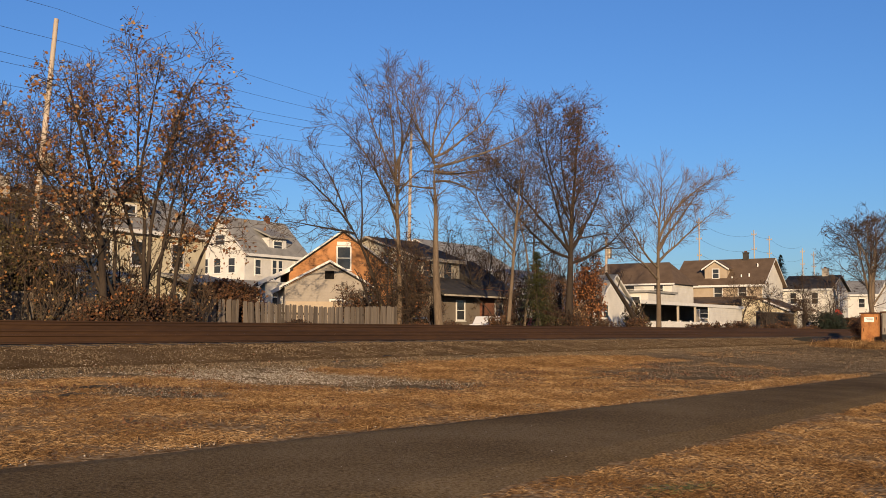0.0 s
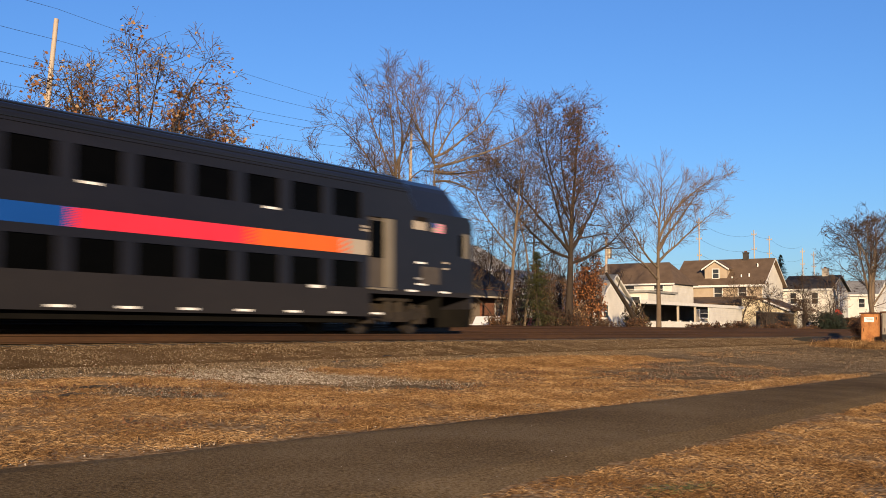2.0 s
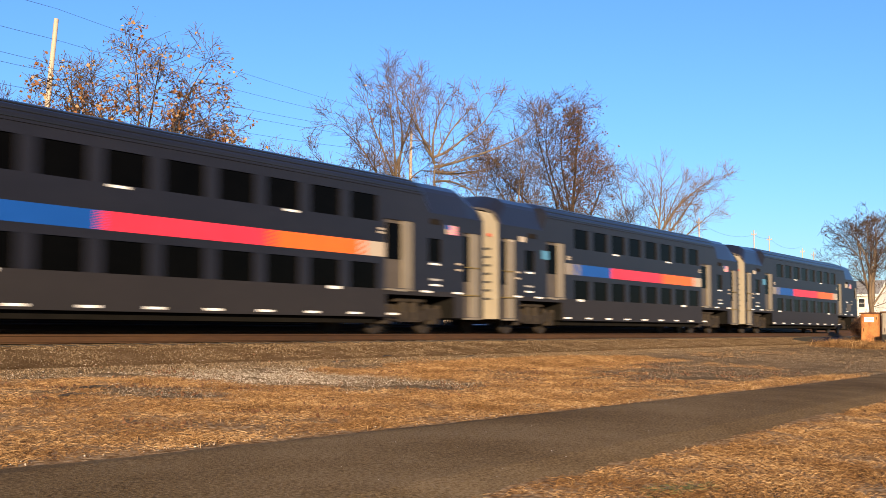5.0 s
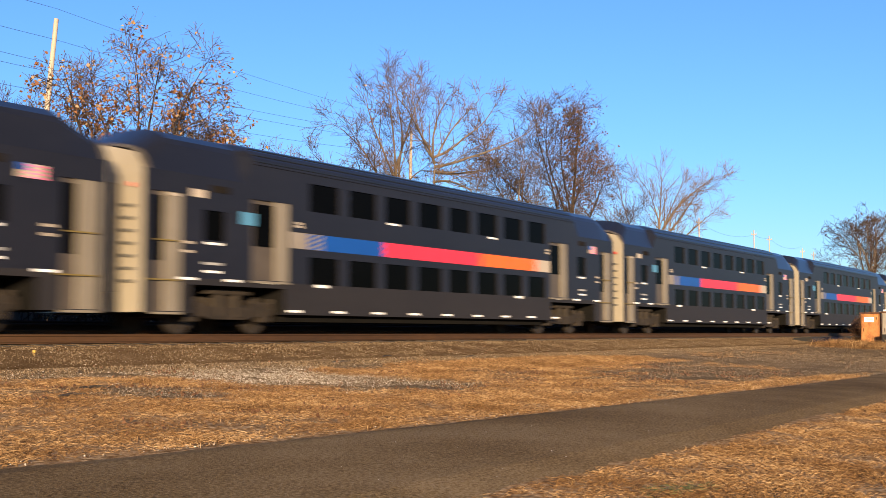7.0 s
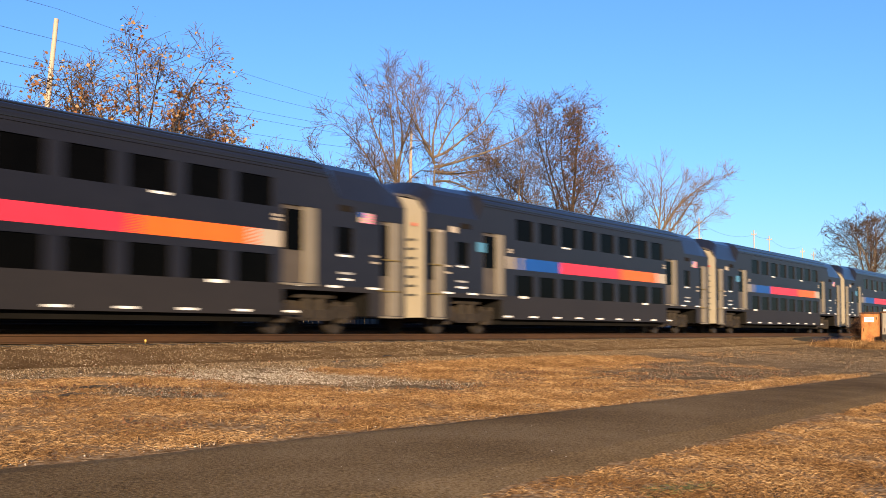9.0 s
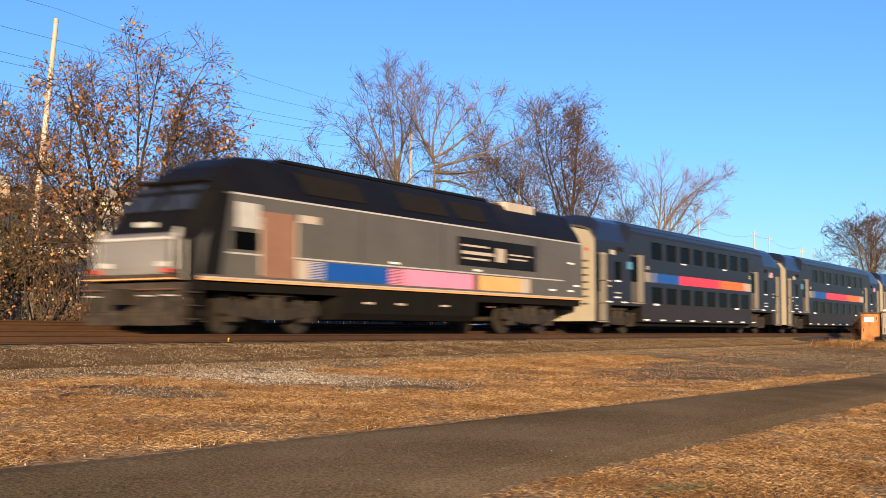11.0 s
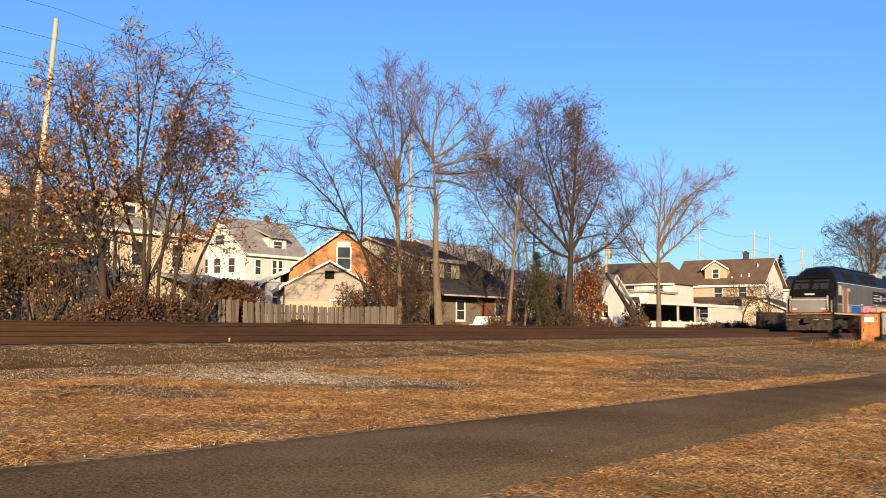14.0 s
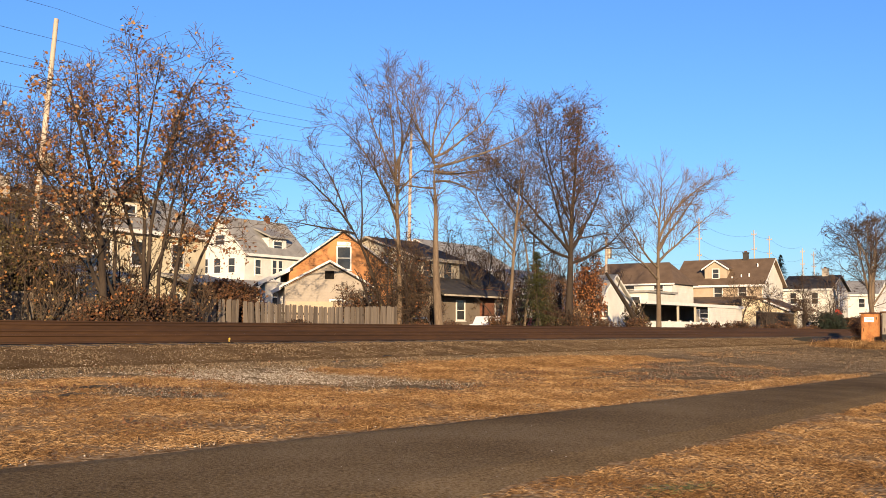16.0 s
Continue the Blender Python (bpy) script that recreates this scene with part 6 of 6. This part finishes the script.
    # doors: a grey leaf with a tall dark pane, and a bare steel leaf
    for a, b, p, q in doors:
        m = a + (b - a) * (.45 if q < 3.15 else .64)
        for s in (-1, 1):
            ys = sorted((s * 1.49, s * 1.46))
            dl = part("door", boxes((a, m, *ys, p, q)), M["jamb"], c, "grey metal door leaf")
            yp = sorted((s * 1.497, s * 1.48))
            part("door_pane", boxes((a + (.14 if q > 3.15 else .08), m - .04, *yp, p + (q - p) * .42, q - .1)), M["glass"], dl)
            ys = sorted((s * 1.535, s * 1.46))
            dr = part("door", boxes((m + .01, b, *ys, p, q)), M["steel"], c, "bare steel door leaf")
            ys = sorted((s * 1.58, s * 1.545))
            part("door_step", boxes((a, b, *ys, p - .07, p - .02)), M["steel"], c)
            if q < 3.15:
                ys = sorted((s * 1.58, s * 1.555))
                part("handrail", boxes((a + .1, b - .1, *ys, 2.02, 2.05)), M["handrail"], dl)
                part("handrail", boxes((a - .1, b - .1, *ys, 1.16, 1.19)), M["handrail"], dl)
    # stripe
    for nm, x0, x1, mt in (("stripe_end", -7.5, -6.12, "stripe_grey"), ("blue_stripe", -6.12, -3.24, "blue"), ("red_stripe", -3.24, 2.3, "magenta"), ("orange_stripe", 2.3, 6.1, "orange"), ("stripe_end", 6.1, 6.93, "fade")):
        for s in (-1, 1):
            ys = sorted((s * 1.551, s * 1.556))
            part(nm, boxes((x0, x1, *ys, 2.12, 2.52)), M[mt], c)
    # slatted fade between stripe colours
    for xa, xc, mt in ((-6.12, .7, "blue"), (-3.24, .25, "magenta"), (2.3, .5, "orange"), (6.1, .5, "fade")):
        for k in range(12):
            part("stripe_slat", boxes((xa - xc, xa, -1.5595, -1.557, 2.125 + .033 * k, 2.143 + .033 * k)), M[mt], c)
    # reflective strips, number bars, stickers
    strips = [(-7.3 + 1.83 * k, .53) for k in range(9)] + [(-6.2, 1.17), (4.6, 1.17), (-2.9, 3.02), (2.8, 3.02), (-10.25, 2.02), (9.55, 2.02)]
    strips += [(-8.3, 1.2), (-9.6, 1.2), (-11.1, 1.2), (7.7, 1.2), (9.1, 1.2), (10.9, 1.2), (-10.3, 1.38), (9.6, 1.4)]
    for x, z in strips:
        for s in (-1, 1):
            ys = sorted((s * 1.551, s * 1.558))
            part("reflective_strip", boxes((x - .26, x + .26, *ys, z, z + (.055 if z < 1.0 or z > 1.19 else .075))), M["reflector"], c)
    for x, z, w in ((-10.3, 1.56, .3), (9.6, 1.56, .3), (-11.55, 3.02, .16), (-7.15, 2.72, .12), (-7.15, 2.64, .14), (6.75, 2.86, .12), (6.75, 2.76, .13), (10.95, 2.08, .14), (10.95, 1.9, .14), (-11.1, 2.0, .14), (-11.1, 1.8, .14)):
        part("number_bar", boxes((x - w, x + w, -1.558, -1.551, z, z + .06)), M["bar"] if w > .2 else M["fade"], c)
    part("sticker", boxes((-9.35, -8.8, -1.558, -1.551, 2.56, 2.86)), M["sky_blue"], c, "light blue sticker")
    part("access_panel", boxes((-11.0, -10.55, -1.562, -1.551, 3.06, 3.24)), M["fade"], c)
    part("side_vent", boxes((-10.35, -9.75, -1.562, -1.551, 3.22, 3.38)), M["grille"], c)
    part("side_vent", boxes((9.3, 9.9, -1.562, -1.551, 3.22, 3.38)), M["grille"], c)
    fl = part("flag_decal", boxes((10.2, 10.85, -1.558, -1.551, 2.98, 3.26)), M["fade"], c, "small striped flag decal")
    for k in range(4):
        part("flag_stripe", boxes((10.35, 10.85, -1.562, -1.5585, 2.98 + .075 * k, 3.015 + .075 * k)), M["pink"], fl)
    part("flag_canton", boxes((10.2, 10.42, -1.5625, -1.5585, 3.12, 3.26)), M["blue"], fl)
    if lead:
        part("cab_panel", boxes((9.15, 9.85, -1.562, -1.551, 3.0, 3.25)), M["fade"], c)
        part("cab_panel", boxes((9.6, 10.6, -1.562, -1.551, 1.45, 1.95)), M["jamb"], c)
        part("cab_window_frame", boxes((12.0, 12.3, -1.565, -1.551, 2.3, 3.05)), M["steel"], c)
    # underframe gear
    part("underframe", boxes((-7.5, 6.8, -1.3, 1.3, .3, .47), (-11.0, 10.7, -.5, .5, .75, 1.1)), M["under"], c)
    bogie_of(c, -9.3)
    bogie_of(c, 8.8)
    return c


def locomotive():
    """Local x: 0 at the rear coupling, nose at -21.4."""
    c = thing("locomotive", "silver and black diesel locomotive with blue pink orange stripe", "locomotive", group="cars of the passing train")
    bm = bmesh.new()
    levels = [(1.22, -21.4, 1.5, -.5), (1.5, -21.42, 1.5, -.5), (2.15, -21.4, 1.5, -.5), (2.3, -21.15, 1.5, -.5), (2.75, -20.85, 1.49, -.5), (3.3, -20.45, 1.46, -.5), (3.62, -20.1, 1.3, -.5), (4.0, -19.6, 1.06, -.55), (4.3, -18.9, .85, -.6), (4.42, -18.0, .5, -.7)]
    rings = []
    for z, xf, w, xr in levels:
        k = .5
        pl = [(xr, w), (xr, -w), (xf + k, -w), (xf + .22, -w * .93), (xf, -w * .72), (xf, 0), (xf, w * .72), (xf + .22, w * .93), (xf + k, w)]
        rings.append([bm.verts.new((x, y, z)) for x, y in pl])
    n = len(rings[0])
    for j, (a, b) in enumerate(zip(rings, rings[1:])):
        for i in range(n):
            f = bm.faces.new((a[i], a[(i + 1) % n], b[(i + 1) % n], b[i]))
            side = i in (1, 8)
            f.material_index = (0 if levels[j][0] < 3.3 else 1) if side else (1 if i in (2, 3, 6, 7) else (3 if i == 0 else (2 if j < 3 else 1)))
            f.smooth = False
    bm.faces.new(rings[-1])
    bm.faces.new(rings[0][::-1])
    bmesh.ops.recalc_face_normals(bm, faces=bm.faces[:])
    part("body", bm, [M["loco_grey"], M["loco_black"], M["loco_silver"], M["steel"], M["loco_grey"]], c)
    S = -1.5

    def plate(nm, x0, x1, z0, z1, mt, out=.006, label=""):
        ob = part(nm, boxes((x0, x1, S - out, S - .001, z0, z1)), M[mt], c, label)
        return ob
    plate("sill_stripe", -20.9, -.5, 1.22, 1.26, "peach", .02)
    plate("sill_line", -20.9, -.5, 1.265, 1.31, "fade", .02)
    plate("waist_line", -19.95, -2.1, 1.865, 1.905, "dull_white", .008)
    bm = bmesh.new()
    add_box(bm, -19.75, -.5, -1.475, -1.465, 3.275, 3.32)
    part("roof_line", bm, M["dull_white"], c)
    for nm, x0, x1, mt in (("pale_stripe", -17.4, -16.25, "fade"), ("blue_stripe", -16.25, -13.3, "blue"), ("pink_stripe", -12.5, -8.6, "pink"), ("orange_stripe", -8.2, -5.4, "peach"), ("pale_stripe", -5.4, -4.7, "fade")):
        plate(nm, x0, x1, 1.37, 1.83, mt, .007)
    for k in range(11):
        plate("stripe_slat", -16.9, -16.25, 1.375 + .041 * k, 1.395 + .041 * k, "blue", .009)
        plate("stripe_slat", -13.3, -12.5, 1.375 + .041 * k, 1.398 + .041 * k, "pink", .009)
    # the sun's glint on this window is painted as plain white
    plate("cab_window", -19.65, -18.85, 2.5, 3.1, "dull_white", .012, "cab side window with sun glint painted white")
    plate("cab_lower_window", -19.8, -18.85, 1.98, 2.4, "glass", .01)
    # door plate whose brown is a painted reflection
    d = plate("cab_door", -18.75, -17.5, 1.36, 2.95, "cab_reflection", .015, "cab side door with painted brown reflection")
    for x in (-18.82, -17.45):
        part("grab_rail", boxes((x - .02, x + .02, S - .07, S - .045, 1.4, 2.8)), M["fade"], d)
    plate("fleet_plate", -17.3, -16.5, 2.78, 2.98, "fade", .008)
    sg = plate("banner_panel", -9.5, -4.3, 2.1, 2.98, "loco_black", .01, "black banner panel with faded print")
    for x0, x1, z, h in ((-9.3, -7.6, 2.7, .06), (-9.3, -7.3, 2.46, .1), (-6.2, -4.6, 2.56, .05), (-6.2, -5.0, 2.42, .05), (-9.2, -7.6, 2.3, .06)):
        part("print_bar", boxes((x0, x1, S - .014, S - .0105, z, z + h)), M["fade"], sg)
    part("banner_emblem", boxes((-7.1, -6.5, S - .014, S - .0105, 2.3, 2.75)), M["fade"], sg)
    for x in (-14.6, -10.4, -4.1):
        plate("panel_joint", x, x + .03, 1.95, 3.22, "loco_black", .004)
    for x, z in ((-13, 1.95), (-8.3, 1.95), (-3.0, 1.5), (-1.5, 1.5), (-1.5, 2.5), (-1.0, 1.7)):
        plate("reflective_strip", x - .2, x + .2, z, z + .06, "reflector", .01)
    # black pillar sweeping down beside the nose
    bm = bmesh.new()
    add_prism(bm, [(-20.85, 1.36), (-20.2, 1.36), (-19.85, 3.25), (-20.35, 3.25)], "y", S - .012, S - .002)
    part("cab_pillar", bm, M["loco_black"], c)
    # windscreen and nose
    for y in (-.62, .62):
        bm = bmesh.new()
        v = [bm.verts.new(p) for p in ((-20.84, y - .5, 2.84), (-20.84, y + .5, 2.84), (-20.3, y + .46, 3.46), (-20.3, y - .46, 3.46), (-20.78, y - .5, 2.84), (-20.78, y + .5, 2.84), (-20.22, y + .46, 3.46), (-20.22, y - .46, 3.46))]
        for f in ((0, 1, 2, 3), (7, 6, 5, 4), (0, 4, 5, 1), (1, 5, 6, 2), (2, 6, 7, 3), (3, 7, 4, 0)):
            bm.faces.new([v[i] for i in f])
        bmesh.ops.recalc_face_normals(bm, faces=bm.faces[:])
        part("windscreen", bm, M["screen"], c)
        part("wiper", boxes((-20.88, -20.84, y - .02, y + .02, 2.85, 3.2)), M["under"], c)
        part("headlight", boxes((-21.46, -21.41, y * 1.45 - .16, y * 1.45 + .16, 1.5, 1.62), bevel=.01), M["dull_white"], c)
        part("red_marker", boxes((-21.58, -21.42, y * 1.75 - .09, y * 1.75 + .09, 1.36, 1.46), bevel=.01), M["tail_light"], c)
        bm = bmesh.new()
        for zz in (2.25, 2.32, 2.4):
            add_box(bm, -21.36 + (zz - 2.25) * .6, -21.3 + (zz - 2.25) * .6, y * 1.9 - .03, y * 1.9 + .03, 1.45, zz)
        part("nose_grab_rail", bm, M["dull_white"], c)
    part("visor", boxes((-20.3, -20.15, -1.1, 1.1, 3.56, 3.64), bevel=.01), M["loco_black"], c)
    part("nose_number_bar", boxes((-21.1, -21.04, -.3, .3, 2.45, 2.56)), M["dull_white"], c)
    part("nose_line", boxes((-21.45, -21.4, -1.15, 1.15, 2.12, 2.18)), M["dull_white"], c)
    part("nose_sill", boxes((-21.55, -21.35, -1.45, 1.45, 1.2, 1.34), bevel=.015), M["pilot"], c)
    part("nose_stripe", boxes((-21.57, -21.555, -1.4, 1.4, 1.22, 1.245)), M["peach"], c)
    bm = bmesh.new()
    add_prism(bm, [(-1.45, .2), (1.45, .2), (1.45, 1.15), (-1.45, 1.15)], "x", -21.45, -21.2)
    pl = part("pilot", bm, M["pilot"], c, "dusty steel pilot with plough")
    part("plough", boxes((-21.6, -21.46, -1.35, -.2, .18, .5), (-21.6, -21.46, .2, 1.35, .18, .5), bevel=.02), M["pilot"], pl)
    for y in (-1.2, -.5, .5, 1.2):
        part("hose", boxes((-21.56, -21.46, y - .04, y + .04, .4, 1.0)), M["rubber"], pl)
        part("step_edge", boxes((-21.58, -21.46, y - .14, y + .14, .84, .87)), M["dull_white"], pl)
        part("lift_lever", boxes((-21.62, -21.585, y - .3, y + .25, .98, 1.01)), M["rust_dark"], pl)
    for y in (-1.42, 1.42):
        for z in (.32, .62, .92):
            part("corner_step", boxes((-21.3, -20.85, y - .1, y + .1, z, z + .035)), M["bogie"], pl)
        part("step_stile", boxes((-20.86, -20.82, y - .1, y + .1, .3, 1.2)), M["under"], pl)
        bm = bmesh.new()
        add_cyl(bm, (-21.3, y, 1.2), (-21.3, y, 2.1), .02, n=6)
        part("corner_handrail", bm, M["dull_white"], pl)
    part("coupler", boxes((-22.1, -21.46, -.16, .16, .65, 1.0)), M["bogie"], pl)
    # roof gear
    for x0, x1 in ((-16.8, -14.2), (-12.2, -9.8), (-9.2, -7.4)):
        bm = bmesh.new()
        add_prism(bm, [(-1.36, 3.55), (-1.30, 3.58), (-.97, 4.13), (-1.03, 4.1)], "x", x0, x1)
        part("roof_grille", bm, M["grille"], c)
    for x in (-18.0, -13.4, -6.6):
        bm = bmesh.new()
        add_prism(bm, [(-1.37, 3.5), (-1.33, 3.5), (-.9, 4.22), (-.94, 4.22)], "x", x, x + .08)
        part("roof_rib", bm, M["loco_black"], c)
    part("exhaust_housing", boxes((-5.4, -3.3, -.95, .95, 3.9, 4.46), bevel=.04), M["fade"], c, "tan exhaust housing")
    part("roof_hatch", boxes((-17, -6, -.6, .6, 4.4, 4.5), bevel=.02), M["loco_black"], c)
    part("roof_box", boxes((-5.8, -5.5, -.8, -.3, 4.1, 4.4), bevel=.02), M["rust_dark"], c)
    part("rear_wall", boxes((-.5, -.46, -1.48, 1.48, 1.2, 3.3)), M["steel"], c)
    part("rear_coupler", boxes((-.5, 0, -.15, .15, .65, .95)), M["bogie"], c)
    # underframe
    bm = bmesh.new()
    add_prism(bm, [(-1.4, .55), (-1.25, .38), (1.25, .38), (1.4, .55), (1.45, 1.2), (-1.45, 1.2)], "x", -15.4, -8.2)
    part("fuel_tank", bm, M["under"], c)
    part("sill_beam", boxes((-21.2, -.5, -1.4, 1.4, 1.0, 1.22)), M["under"], c)
    for x in (-14.2, -12.6, -10.2):
        part("reflective_strip", boxes((x - .2, x + .2, -1.47, -1.452, .8, .86)), M["fade"], c)
    for x in (-17.9, -4.0):
        bogie_of(c, x, wheelbase=2.8, r=.5)
    return c


COACHES = [coach(lead=True), coach()]
for k in range(4):
    COACHES.append(copy_thing(COACHES[1], pose(0, 0, 0)))
LOCO = locomotive()


def motions():
    """The train runs along +x, gaining a little speed."""
    def gone(t):
        return 18.53 * (t - 8) + .1108 * (t - 8) ** 2
    lean = -math.degrees(math.atan(.0))
    times = [k * .5 for k in range(33)]
    for k, c in enumerate(COACHES):
        x8 = 135.4 - 8.35 - 25.91 * k
        walk(c, [(t, pose(x8 + gone(t), TRACK_Y, 0, lean, 0, 0)) for t in times])
    x8 = 135.4 + 4.6 - 6 * 25.91
    # the wheelsets roll while their car is near
    for c in COACHES + [LOCO]:
        r = .5 if c == LOCO else .46
        x8 = 135.4 + 4.6 - 6 * 25.91 if c == LOCO else 135.4 - 8.35 - 25.91 * COACHES.index(c)
        seen = [k / FPS for k in range(16 * FPS + 1) if -25 < x8 + gone(k / FPS) < 135]
        for w in [o for b in c.children for o in b.children if o.name.startswith("wheelset")]:
            at = w.location.copy()
            t0, t1 = seen[0], seen[-1]
            rows = [(t, pose(at.x, at.y, at.z, 0, math.degrees((gone(t) - gone(t0)) / r) % 360, 0)) for t in seen]
            rows = ([(0.0, rows[0][1])] if t0 > 0 else []) + rows + ([(16.0, rows[-1][1])] if t1 < 16 else [])
            walk(w, rows)
    # the draught lifts the leaf from between the rails and drops it by the near rail
    walk(YELLOW, [(0.0, pose(13.0, 20.3, -.16)), (6.2, pose(13.0, 20.3, -.16)), (6.6, pose(13.6, 18.6, .05, 60, 0, 30)), (7.0, pose(14.6, 17.4, -.36, 75, 0, 60)), (7.6, pose(15.4, 17.7, -.36, 80, 0, 90)),
                  (8.6, pose(17.5, 18.4, -.22, 75, 0, 60)), (10.4, pose(21.2, 18.95, -.17, 80, 0, 30)), (11.4, pose(21.65, 19.05, -.17, 80, 0, 10)), (16.0, pose(21.65, 19.05, -.17, 80, 0, 10))])
    walk(LOCO, [(t, pose(x8 + gone(t), TRACK_Y, 0, lean, 0, 0)) for t in times])


motions()
